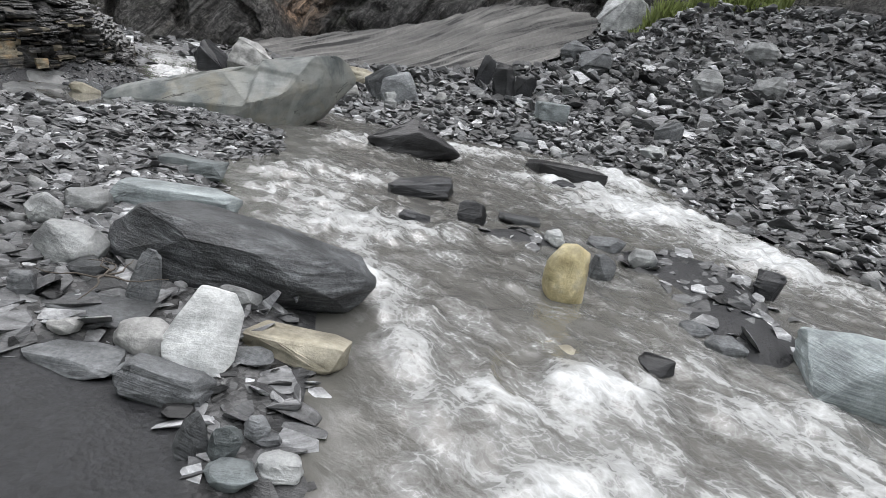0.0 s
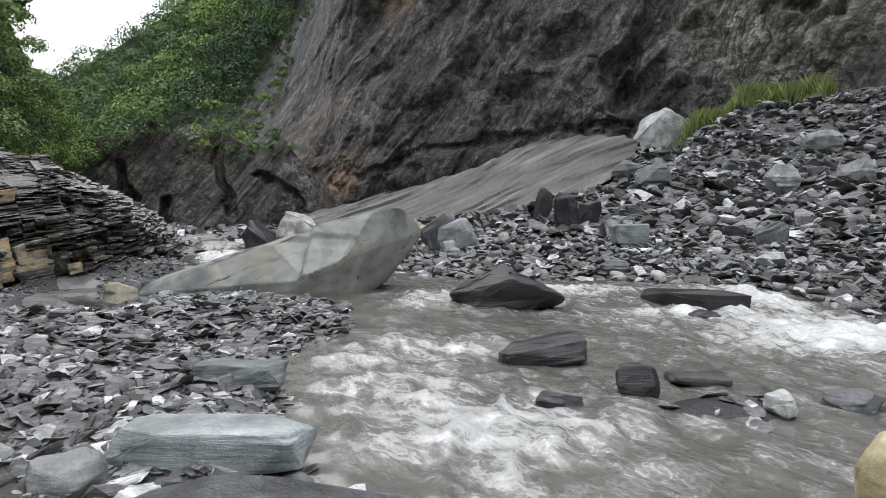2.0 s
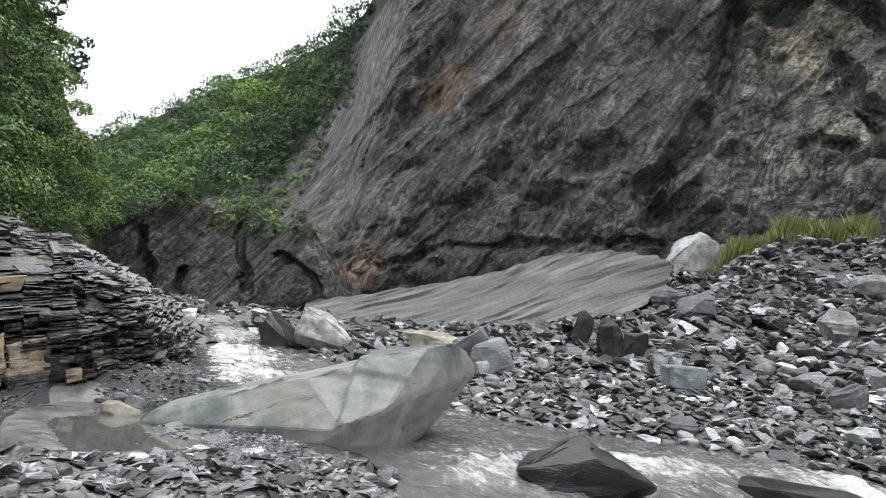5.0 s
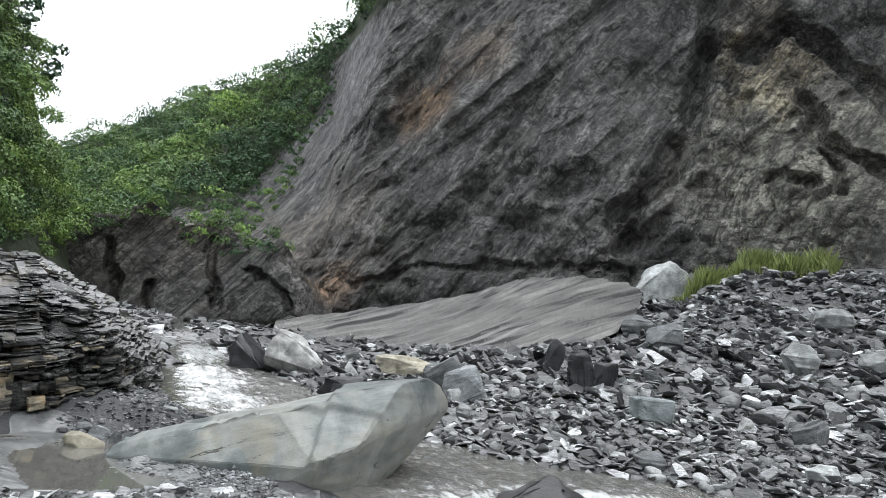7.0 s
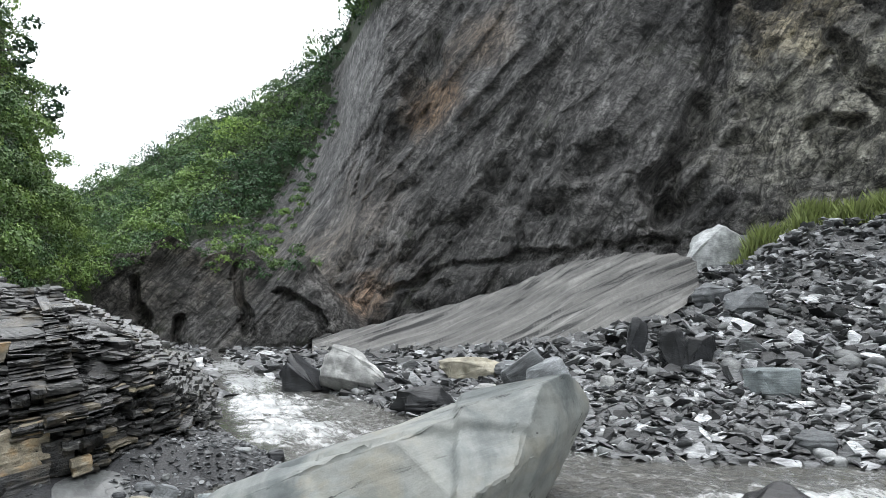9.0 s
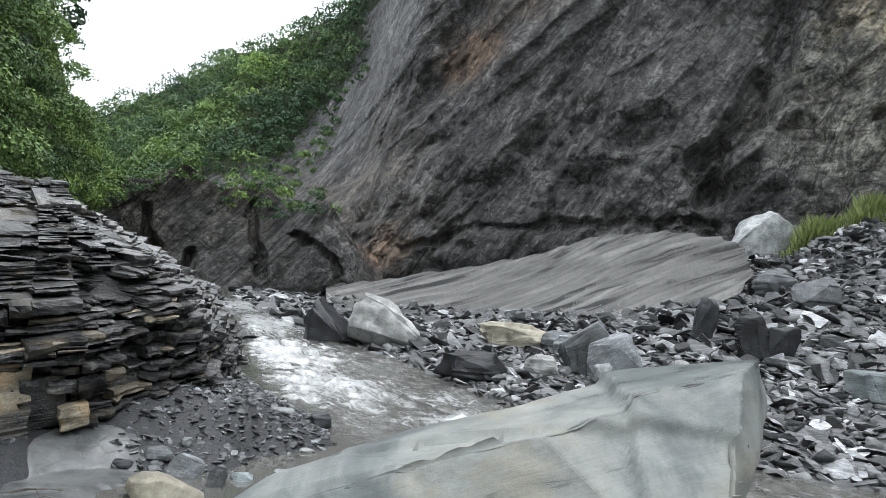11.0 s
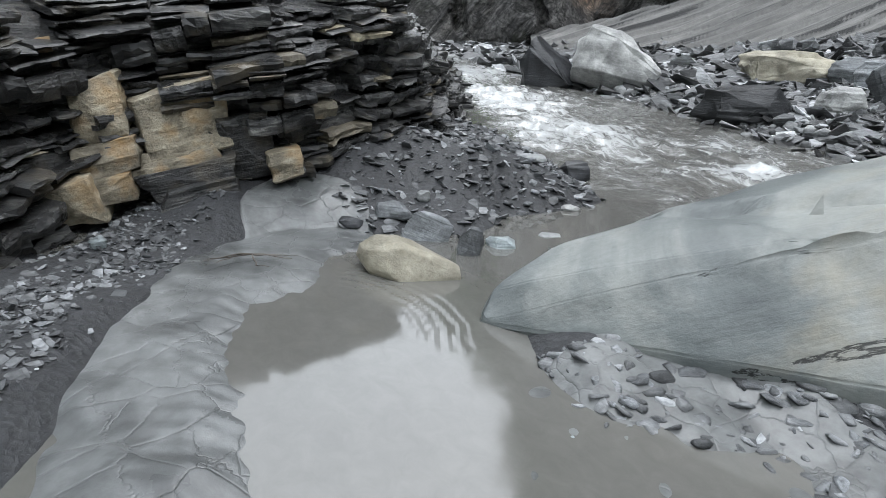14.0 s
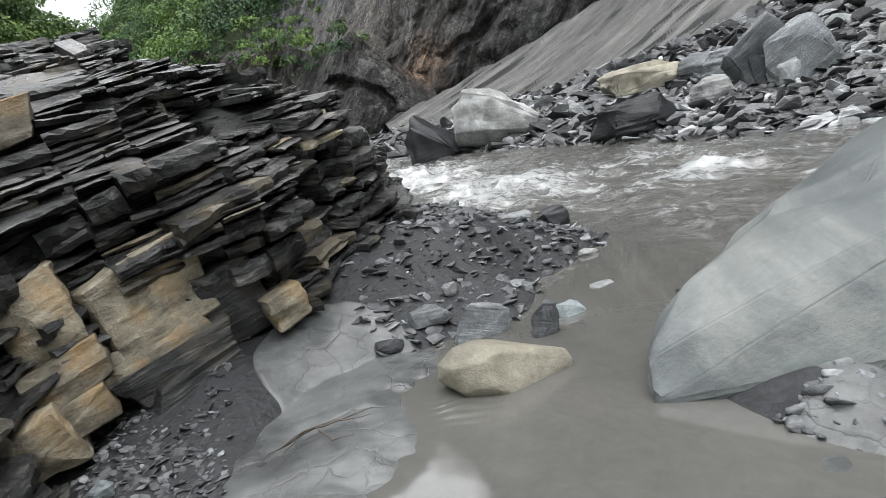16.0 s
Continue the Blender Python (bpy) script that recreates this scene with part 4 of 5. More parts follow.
def outcrop():
    rng = np.random.RandomState(5)
    base = thing("rock_outcrop", None, "dark layered slate outcrop with broken plates beside the pool", "outcrop")
    total = along(FOOT, 0.0)[3]
    # the solid body behind the plates
    us, hs = np.linspace(0, total, 150), np.linspace(-0.7, 2.6, 70)
    pts = np.zeros((70, 150, 3))
    for j, u in enumerate(us):
        q, t, side, _ = along(FOOT, u)
        g = float(ground_z(q[0], q[1]))
        for i, h in enumerate(hs):
            b = 0.2 + set_back(max(h, 0), q[1])
            pts[i, j] = (*(q + side * b), g + h)
    p = pts.reshape(-1, 3)
    pts = pts + (np.array([0.5, -0.5, 0.5]) * (0.12 * fractal(np.c_[p[:, 0] * 0.7, p[:, 1] * 0.7, p[:, 2] * 4], 0.8, 4, 3.0) + 0.1 * fractal(p, 1.6, 4, 6.0))[:, None]).reshape(70, 150, 3)
    part_of(base, "body", grid_mesh("body", pts, STRATA), "")
    rest_v, rest_f, count = [], [], 0
    ug = np.linspace(0, total, 400)
    qg = np.array([along(FOOT, v)[0] for v in ug])
    foot_z = ground_z(qg[:, 0], qg[:, 1])
    joints = np.cumsum(rng.uniform(0.24, 0.55, 60))
    h = -0.6
    while h < 3.4:
        thick = float(rng.choice([0.03, 0.045, 0.065, 0.1, 0.16], p=[0.25, 0.27, 0.24, 0.15, 0.09])) * 0.85
        u, band = rng.uniform(0, 0.3), int(h / 0.24)
        while u < total - 0.3:
            q, t, side, _ = along(FOOT, u)
            y = q[1]
            if y > 16:
                break
            col = int(np.searchsorted(joints, u, "right"))
            if y < 2.6 and col < 59:
                length = joints[col] - u + 0.004
                if length > 0.3 and rng.rand() < 0.3:
                    length *= 0.5
                shift = 0.4 * noise.noise(Vector((col * 7.7, band * 3.3, 1.0)))
            else:
                length = rng.uniform(0.12, 0.6) * (1.0 if y < 7 else 2.0)
                shift = 0.22 * noise.noise(Vector((int(u / 0.5) * 7.7, band * 3.3, 1.0)))
            length = max(length, 0.06)
            hh = h + 0.17 * (u - 6.5) - 0.17 * 1.2 * max(u - 9.5, 0) * 0.6
            wob = shift + 0.26 * noise.noise(Vector((u * 0.9, h * 1.7, 3.0))) + rng.normal(0, 0.03)
            if -0.3 < hh < 2.6 and rng.rand() < 0.95:
                g = float(np.interp(u, ug, foot_z))
                deep = set_back(max(hh, 0), y) + wob
                q2, _, side2, _ = along(FOOT, min(u + length, total))
                a_, b_ = q + side * deep, q2 + side2 * deep
                if (b_ - a_) @ t < 0.3 * length:
                    b_ = a_ + t * length * 0.8
                mid, t = (a_ + b_) / 2, (b_ - a_) / max(np.hypot(*(b_ - a_)), 1e-6)
                span = float(np.hypot(*(b_ - a_)))
                v, f = strata_block(rng, max(span, 0.08) * 1.0, 0.45 + 0.35 * rng.rand(), thick * rng.uniform(0.85, 1.02) * (1 if y < 7 else 1.3))
                dip = math.atan(0.17)
                m = Matrix.Translation((mid[0], mid[1], g + hh)) @ Matrix.Rotation(math.atan2(t[1], t[0]) + rng.normal(0, 0.11), 4, "Z") @ Matrix.Rotation(-dip + rng.normal(0, 0.05), 4, "Y") @ Matrix.Rotation(rng.normal(0.1, 0.08), 4, "X")
                if 1.5 < u < 10.5 and hh < 2.1 and count < 300 and rng.rand() < 0.5:
                    count += 1
                    part_of(base, "plate", mesh_from("plate", v, f, TAN_STRATA if rng.rand() < 0.14 else STRATA), at=m)
                else:
                    o = len(rest_v)
                    rest_v += [tuple(m @ Vector(c)) for c in v]
                    rest_f += [tuple(i + o for i in c) for c in f]
            u += length
        h += thick
    tagged(part_of(base, "broken_slate", mesh_from("broken_slate", rest_v, rest_f, STRATA_FAR)), kind="stuff")
    # square-cut tan blocks low in the face
    for x, y, z, sx, sy, sz, mat, lab in (
        (-2.22, 1.76, 0.71, 0.55, 0.45, 0.41, TAN_STRATA, "large square-cut tan block"),
        (-2.27, 1.72, 0.45, 0.44, 0.45, 0.15, TAN_STRATA, "tan slab under the block"),
        (-2.17, 1.68, 0.36, 0.55, 0.45, 0.16, STRATA, "grey slab at the foot"),
        (-2.07, 1.64, 0.24, 0.48, 0.45, 0.14, STRATA, "lowest grey slab"),
        (-2.71, 1.64, 0.76, 0.30, 0.45, 0.35, TAN_STRATA, "rusty tan upright block"),
        (-2.65, 1.55, 0.47, 0.34, 0.45, 0.22, TAN_STRATA, "yellow stained block"),
        (-2.62, 1.50, 0.28, 0.29, 0.45, 0.18, TAN_STRATA, "yellow block at the foot"),
        (-2.78, 1.34, 0.23, 0.26, 0.45, 0.26, TAN_STRATA, "tan block at the foot"),
        (-2.95, 1.64, 0.75, 0.15, 0.45, 0.29, GREY_SLATE, "grey upright block"),
        (-1.59, 1.89, 0.44, 0.20, 0.45, 0.17, TAN_STRATA, "small tan block"),
        (-1.87, 1.93, 0.55, 0.30, 0.45, 0.41, STRATA, "grey block in the face"),
        (-3.02, 2.33, 1.76, 0.65, 0.45, 0.19, TAN_STRATA, "pale tan block on a ledge"),
        (-1.91, 2.23, 1.13, 0.37, 0.45, 0.21, STRATA, "grey block in the face"),
        (-2.84, 1.89, 1.18, 0.44, 0.45, 0.34, STRATA, "grey block in the face"),
        (-3.10, 1.64, 1.08, 0.27, 0.45, 0.18, TAN_STRATA, "rusty block in the face")):
        part_of(base, "block", finished("block", block_rock(rng, (sx * 1.1, sy, sz * 1.08)), mat, 32), lab, pose(x, y + 0.05, z, rng.uniform(-4, 6), -13, 20))


STRATA_FAR = slate("layered_slate_broken", (0.008, 0.008, 0.009), (0.034, 0.034, 0.034), (0.17, 0.166, 0.156), 0.32, vary="island", layers=11, spread=0.5, stain=(0.15, 0.125, 0.085))
outcrop()


# ---- single rocks ----
def lone_rock(label, mat, x, y, w, h, d, yaw=-23, z=None, tip=(0, 0), corners=30, square=0.85, sink=0.25, wear=0.03, seed=0, name="rock", group="", turn=0, peak=0.0, layered=0.07):
    """A rock of that width, height and depth that rests in the ground at x, y."""
    rng = np.random.RandomState(seed + int(abs(x * 131 + y * 17 + w * 1000)) % 9999)
    cuts = 3 if max(w, h) > 0.5 else 2
    bm = rough_rock(rng, (w, d, h * (1 + sink)), corners, square, cuts, wear, peak=peak, layered=layered)
    if z is None:
        z = max(float(ground_z(x, y)), float(water_z(y)) - 0.05)
    at = pose(x, y, z + h * (1 - sink) / 2, tip[0], tip[1], yaw + turn)
    return thing(name, finished(name, bm, mat, 40), label, "rock", group, at=at)


lone_rock("long dark slate boulder jutting into the stream", LAYERED, 1.49, -9.08, 2.2, 0.54, 0.95, -24, corners=46, square=0.8, tip=(0, 5), wear=0.012)
lone_rock("blue-grey flat slate slab on the bank", BLUE_SLATE, 0.99, -7.25, 1.33, 0.24, 0.47, -24, square=0.35, corners=22, wear=0.012)
lone_rock("pale rounded stone resting on slate", PALE_STONE, 0.20, -8.96, 0.58, 0.28, 0.41, -24, layered=0.015)
lone_rock("pale square block on the bank", PALE_STONE, 0.21, -7.51, 0.43, 0.23, 0.34, -24)
lone_rock("pale angular stone on edge", PALE_STONE, -0.05, -8.25, 0.31, 0.25, 0.15, -24, tip=(0, 25))
lone_rock("flat blue-grey stone at the water's edge", BLUE_SLATE, 1.25, -5.43, 0.87, 0.21, 0.43, -24, square=0.4)
lone_rock("flat dark grey slate plate on stones", GREY_SLATE, 0.49, -9.74, 0.66, 0.09, 0.40, -24, square=0.4)
lone_rock("slate plate standing on end", GREY_SLATE, 0.75, -9.67, 0.22, 0.44, 0.11, -24, tip=(-8, 6))
lone_rock("pale slate slab leaning on stones", PALE_STONE, 1.10, -10.31, 0.48, 0.50, 0.15, -24, tip=(-32, 0), square=0.8, wear=0.012, corners=22, layered=0.015)
lone_rock("white angular stone among slabs", WHITE_STONE, 0.77, -10.14, 0.41, 0.23, 0.29, -24, layered=0.015)
lone_rock("small white rounded stone", WHITE_STONE, 0.31, -10.01, 0.22, 0.09, 0.17, -24, square=0.8, layered=0.015)
lone_rock("flat grey stone beside the backwater", GREY_SLATE, 0.39, -10.25, 0.58, 0.11, 0.32, -24, square=0.5)
lone_rock("layered grey slate slab by the backwater", GREY_SLATE, 0.88, -10.63, 0.56, 0.20, 0.25, -24, square=0.4, tip=(-8, 10))
lone_rock("cracked tan-grey slate slab over the water", TAN_STONE, 1.74, -10.22, 0.77, 0.17, 0.38, -24, square=0.35, wear=0.01, tip=(-6, 4))
lone_rock("pale stone between slabs", PALE_STONE, 1.38, -9.63, 0.34, 0.17, 0.24, -24)
lone_rock("grey slate plate on edge", GREY_SLATE, 1.02, -11.17, 0.20, 0.25, 0.08, -24, tip=(-10, 20))
lone_rock("blue-grey slate plate by the backwater", BLUE_SLATE, 1.17, -11.25, 0.19, 0.21, 0.11, -24)
lone_rock("small dark stone by the backwater", GREY_SLATE, 1.35, -11.11, 0.15, 0.14, 0.11, -24)
lone_rock("pale angular stone at the water's edge", PALE_STONE, 1.42, -11.43, 0.26, 0.16, 0.18, -24)
lone_rock("flat blue-grey stone by the backwater", BLUE_SLATE, 1.19, -11.42, 0.27, 0.12, 0.19, -24)
lone_rock("dark grey stone among the slabs", GREY_SLATE, 0.39, -9.23, 0.35, 0.11, 0.24, -24)
lone_rock("dark grey stone among the slabs", GREY_SLATE, 0.03, -9.67, 0.18, 0.18, 0.13, -24)
lone_rock("grey stone under the tan slab", GREY_SLATE, 1.40, -10.39, 0.29, 0.08, 0.20, -24)
lone_rock("small grey stone by the water", GREY_SLATE, 1.40, -11.15, 0.16, 0.06, 0.11, -24)
lone_rock("yellow rounded boulder standing in the rapids", YELLOW_STONE, 4.77, -9.19, 0.56, 0.64, 0.46, -24, square=0.95, corners=44, wear=0.015, layered=0.01, name='boulder')
lone_rock("tan stone washed by the stream", TAN_STONE, 4.00, -10.29, 0.50, 0.10, 0.35, -24)
lone_rock("dark wet stone in the stream", DARK_SLATE, 4.75, -10.64, 0.38, 0.18, 0.31, -24)
lone_rock("large blue-grey block at the water", BLUE_SLATE, 6.75, -11.45, 1.6, 0.7, 1.1, -40, square=0.6, corners=16, wear=0.008, name='boulder')
lone_rock("grey stone on the islet", GREY_SLATE, 5.85, -10.40, 0.43, 0.20, 0.30, -24)
lone_rock("grey stone behind the yellow boulder", GREY_SLATE, 5.71, -8.59, 0.37, 0.34, 0.26, -24)
lone_rock("pale stone on the islet", PALE_STONE, 5.69, -7.59, 0.30, 0.21, 0.21, -24)
lone_rock("grey flat stone on the islet", GREY_SLATE, 6.57, -7.63, 0.55, 0.23, 0.39, -24)
lone_rock("pale stone in the stream", PALE_STONE, 6.62, -8.31, 0.39, 0.23, 0.27, -24)
lone_rock("dark wet slate plate in the rapids", DARK_SLATE, 4.62, -5.28, 1.06, 0.31, 0.64, -24, tip=(0, -12), square=0.4)
lone_rock("flat grey plate on the islet", GREY_SLATE, 5.78, -6.52, 0.63, 0.15, 0.38, -24, square=0.4)
lone_rock("small dark wet stone in rapids", DARK_SLATE, 3.98, -6.68, 0.46, 0.17, 0.32, -24)
lone_rock("dark wet slate piece in rapids", DARK_SLATE, 4.82, -6.72, 0.47, 0.38, 0.33, -24)
lone_rock("dark wet stone in the white water", DARK_SLATE, 7.85, -9.28, 0.46, 0.39, 0.37, -24)
lone_rock("grey stone on the islet", GREY_SLATE, 5.82, -10.03, 0.40, 0.16, 0.28, -24)
lone_rock("black pointed rock standing in the stream", BLACK_SLATE, 5.48, -2.48, 2.1, 0.74, 0.9, -23, corners=18, square=0.75, wear=0.012, name='boulder', sink=0.35, peak=0.9)
lone_rock("low dark layered rock in the stream", BLACK_SLATE, 9.1, -2.95, 1.85, 0.36, 0.85, -23, square=0.45, wear=0.015)
lone_rock("dark broken stone in the stream", DARK_SLATE, 8.37, -3.86, 0.63, 0.20, 0.44, -23)
lone_rock("flat pale grey slab lying on gravel", BLUE_SLATE, 13.83, 4.97, 1.26, 0.70, 1.01, -23, square=0.35, wear=0.008)
lone_rock("dark slate fin standing in the gravel", DARK_SLATE, 13.37, 8.15, 0.98, 1.46, 0.49, -23, tip=(0, -8))
lone_rock("dark slate fin standing in the gravel", DARK_SLATE, 14.24, 7.92, 0.93, 1.37, 0.46, -23, tip=(0, 14))
lone_rock("grey slab tilted on the bank", GREY_SLATE, 8.98, 8.23, 1.35, 1.06, 0.47, -23, tip=(0, -28), square=0.4)
lone_rock("grey rounded block on gravel", GREY_SLATE, 9.50, 11.74, 1.16, 0.61, 0.82, -23)
lone_rock("large grey stone on the slope", GREY_SLATE, 20.51, 11.88, 1.77, 1.19, 1.24, -23)
lone_rock("pale stone on the slope", PALE_STONE, 24.88, 8.52, 1.56, 1.23, 1.09, -23)
lone_rock("pale stone on the slope", PALE_STONE, 26.42, 6.18, 1.46, 1.06, 1.02, -23)
lone_rock("pale grey block high on the slope", PALE_STONE, 32.84, 12.49, 2.27, 1.21, 1.59, -23)
lone_rock("small white stone on gravel", WHITE_STONE, 16.05, 3.52, 0.46, 0.40, 0.37, -23)
lone_rock("grey plate tilted in the rubble", GREY_SLATE, 16.76, 2.00, 1.16, 0.75, 0.46, -23, tip=(0, -25))
lone_rock("pale stone near the water", PALE_STONE, 14.10, -0.25, 0.75, 0.39, 0.52, -23)
lone_rock("brownish grey stone by the water", GREY_SLATE, 10.36, 1.08, 0.74, 0.37, 0.59, -23)
lone_rock("white rounded stone on gravel", WHITE_STONE, 10.46, 7.51, 0.54, 0.38, 0.43, -23, square=0.9, layered=0.015)
lone_rock("pale flat stone on gravel", PALE_STONE, 7.59, 5.07, 0.45, 0.35, 0.36, -23)
lone_rock("large white-grey angular rock by the stream", WHITE_STONE, 4.40, 13.39, 2.30, 1.31, 1.73, -21, corners=20, square=0.6, wear=0.008, name='boulder', seed=9, tip=(-8, 10))
lone_rock("dark block beside the white rock", DARK_SLATE, 2.82, 14.00, 1.61, 1.40, 1.45, -21, name='boulder', corners=24, square=0.6, tip=(0, -8))
lone_rock("low tan-grey flat rock on gravel", TAN_STONE, 8.41, 12.83, 2.30, 0.74, 1.38, -21, square=0.7)
lone_rock("long dark rock at the water's edge", DARK_SLATE, 5.17, 8.36, 1.74, 0.64, 0.78, -21)
lone_rock("white stone at the water's edge", WHITE_STONE, 7.13, 8.56, 0.87, 0.52, 0.52, -21)
lone_rock("grey slab leaning on the bank", GREY_SLATE, 8.63, 8.64, 1.52, 1.15, 0.45, -21, tip=(0, -32), square=0.35)
lone_rock("grey block on the gravel bank", GREY_SLATE, 8.83, 10.11, 0.87, 0.69, 0.52, -21)
lone_rock("pale stone in the still inlet", PALE_STONE, 8.74, 8.31, 0.77, 0.45, 0.62, -21)
lone_rock("big grey stone on the slope", GREY_SLATE, 20.78, 13.87, 1.84, 1.06, 1.29, -21)
lone_rock("dark slate fin in gravel", DARK_SLATE, 13.42, 9.95, 0.69, 1.56, 0.35, -21, tip=(0, 10))
lone_rock("tan rounded slab lying in the pool", TAN_STONE, -0.63, 0.74, 0.64, 0.25, 0.36, -2, corners=34, square=1.0, tip=(-16, 10), wear=0.006, layered=0.01, sink=0.3, name='boulder', turn=-14)
lone_rock("grey stone behind the tan slab", GREY_SLATE, -0.76, 1.59, 0.29, 0.11, 0.17, -2)
lone_rock("slate sliver leaning on the bar", GREY_SLATE, -0.53, 1.34, 0.31, 0.24, 0.07, -2, tip=(0, 22), square=0.4)
lone_rock("narrow slate sliver on the bar", GREY_SLATE, -0.26, 1.08, 0.17, 0.24, 0.10, -2, tip=(0, 16))
lone_rock("blue-grey stone at the bar's edge", BLUE_SLATE, -0.03, 1.28, 0.21, 0.12, 0.17, -2)
lone_rock("pale flat stone on gravel", PALE_STONE, 0.35, 1.55, 0.18, 0.07, 0.14, -2)
lone_rock("small pale stone on the bar", PALE_STONE, -0.55, 1.83, 0.11, 0.08, 0.09, -2)
lone_rock("whitish flat stone on the bar", WHITE_STONE, 0.68, 2.30, 0.18, 0.06, 0.13, -2)
lone_rock("dark stone in the shallows", DARK_SLATE, 1.01, 3.53, 0.34, 0.19, 0.24, -2)
lone_rock("pale flat stone by the stream", PALE_STONE, 0.46, 3.03, 0.27, 0.07, 0.13, -2)
lone_rock("dark lump of wet slate on the mud", DARK_SLATE, -1.05, 1.49, 0.18, 0.07, 0.14, -2)
lone_rock("small blue-grey stone in the silt", BLUE_SLATE, -2.40, 0.80, 0.10, 0.07, 0.08, -2)
lone_rock("dark stone half sunk in mud", DARK_SLATE, -1.77, 0.39, 0.15, 0.05, 0.09, -2)
lone_rock("grey stone at the outcrop's foot", GREY_SLATE, -2.82, 0.33, 0.15, 0.10, 0.12, -2)
lone_rock("flat grey stone against the boulder", BLUE_SLATE, -0.05, -0.79, 0.07, 0.05, 0.06, -2)
lone_rock("large pale angular block at the top of the rubble", PALE_STONE, 32.0, 24.6, 5.2, 4.6, 3.6, -35, z=6.2, wear=0.02, name="boulder", peak=0.5, corners=12)
lone_rock("grey block beside the pale one", GREY_SLATE, 35.4, 25.4, 2.6, 2.0, 1.8, -30)


# ---- loose stones and gravel ----
GRIT = slate("grey_grit", (0.06, 0.064, 0.068), (0.14, 0.145, 0.15), (0.25, 0.255, 0.26), 0.5, vary="island", spread=0.5)
PALE_GRAVEL = slate("pale_stones", (0.14, 0.145, 0.15), (0.24, 0.245, 0.245), (0.36, 0.36, 0.35), 0.65, vary="island", spread=0.3, layers=4, grit=0.4)


def stone_shapes(count, seed, low=0.12, high=0.45, points=11):
    rng = np.random.RandomState(seed)
    shapes = []
    for _ in range(count):
        flat = rng.uniform(low, high)
        d = rng.normal(size=(rng.randint(points, points + 4), 3))
        d /= np.linalg.norm(d, axis=1)[:, None]
        d = np.sign(d) * np.abs(d) ** 0.72
        bm = hull(d / np.abs(d).max(0) * np.array((0.5, rng.uniform(0.28, 0.5), flat / 2)))
        bmesh.ops.triangulate(bm, faces=bm.faces)
        bm.verts.index_update()
        shapes.append((np.array([v.co[:] for v in bm.verts]), np.array([[v.index for v in f.verts] for f in bm.faces])))
        bm.free()
    return shapes


SHAPES = stone_shapes(40, 8, 0.1, 0.34)
ROUND = stone_shapes(24, 9, 0.4, 0.75, 20)
FLAT_ROUND = stone_shapes(16, 10, 0.2, 0.42, 19)


def turned(rng, n, lie=0.35):
    """Random turns that lie mostly flat."""
    a, b, c = rng.uniform(0, 6.283, n), rng.normal(0, lie, n), rng.normal(0, lie, n)
    ca, sa, cb, sb, cc, sc = np.cos(a), np.sin(a), np.cos(b), np.sin(b), np.cos(c), np.sin(c)
    o, i = np.zeros(n), np.ones(n)
    rz = np.stack([np.stack([ca, -sa, o], 1), np.stack([sa, ca, o], 1), np.stack([o, o, i], 1)], 1)
    rx = np.stack([np.stack([i, o, o], 1), np.stack([o, cb, -sb], 1), np.stack([o, sb, cb], 1)], 1)
    ry = np.stack([np.stack([cc, o, sc], 1), np.stack([o, i, o], 1), np.stack([-sc, o, cc], 1)], 1)
    return rz @ rx @ ry


def scatter(name, label, seed, x, y, size, mat=GRAVEL, lie=0.35, bury=0.15, floor=None, shapes=None, smooth=False):
    """One mesh of many stones at the given places and sizes."""
    rng = np.random.RandomState(seed)
    n = len(x)
    z = (ground_z(x, y) if floor is None else floor(x, y)) + size * 0.16 - size * bury
    shapes = shapes or SHAPES
    rot, pick = turned(rng, n, lie), rng.randint(0, len(shapes), n)
    vs, fs, o = [], [], 0
    for k, (v, f) in enumerate(shapes):
        who = np.where(pick == k)[0]
        if not len(who):
            continue
        w = np.einsum("nij,vj->nvi", rot[who], v) * size[who, None, None] + np.stack([x[who], y[who], z[who]], 1)[:, None]
        vs.append(w.reshape(-1, 3))
        fs.append((f[None] + (np.arange(len(who)) * len(v))[:, None, None]).reshape(-1, 3) + o)
        o += len(who) * len(v)
    me = mesh_from(name, np.concatenate(vs), np.concatenate(fs), mat, smooth)
    return thing(name, me, label, "gravel", kind="stuff")


def strewn(rng, n, box, keep, small, large, power=2.2):
    """Places in a box where keep(x, y) allows, and sizes of which most are small."""
    x, y = rng.uniform(box[0], box[1], n), rng.uniform(box[2], box[3], n)
    ok = rng.rand(n) < keep(x, y)
    x, y = x[ok], y[ok]
    return x, y, small + (large - small) * rng.rand(len(x)) ** power


def dry(x, y, edge=0.0):
    return (ground_z(x, y) > water_z(y) - 0.03 + edge).astype(float)


def on_right(x, y):
    return -far_from(LINE_R, x, y)


def behind_foot(x, y):
    return far_from(FOOT, x, y) < 0.15


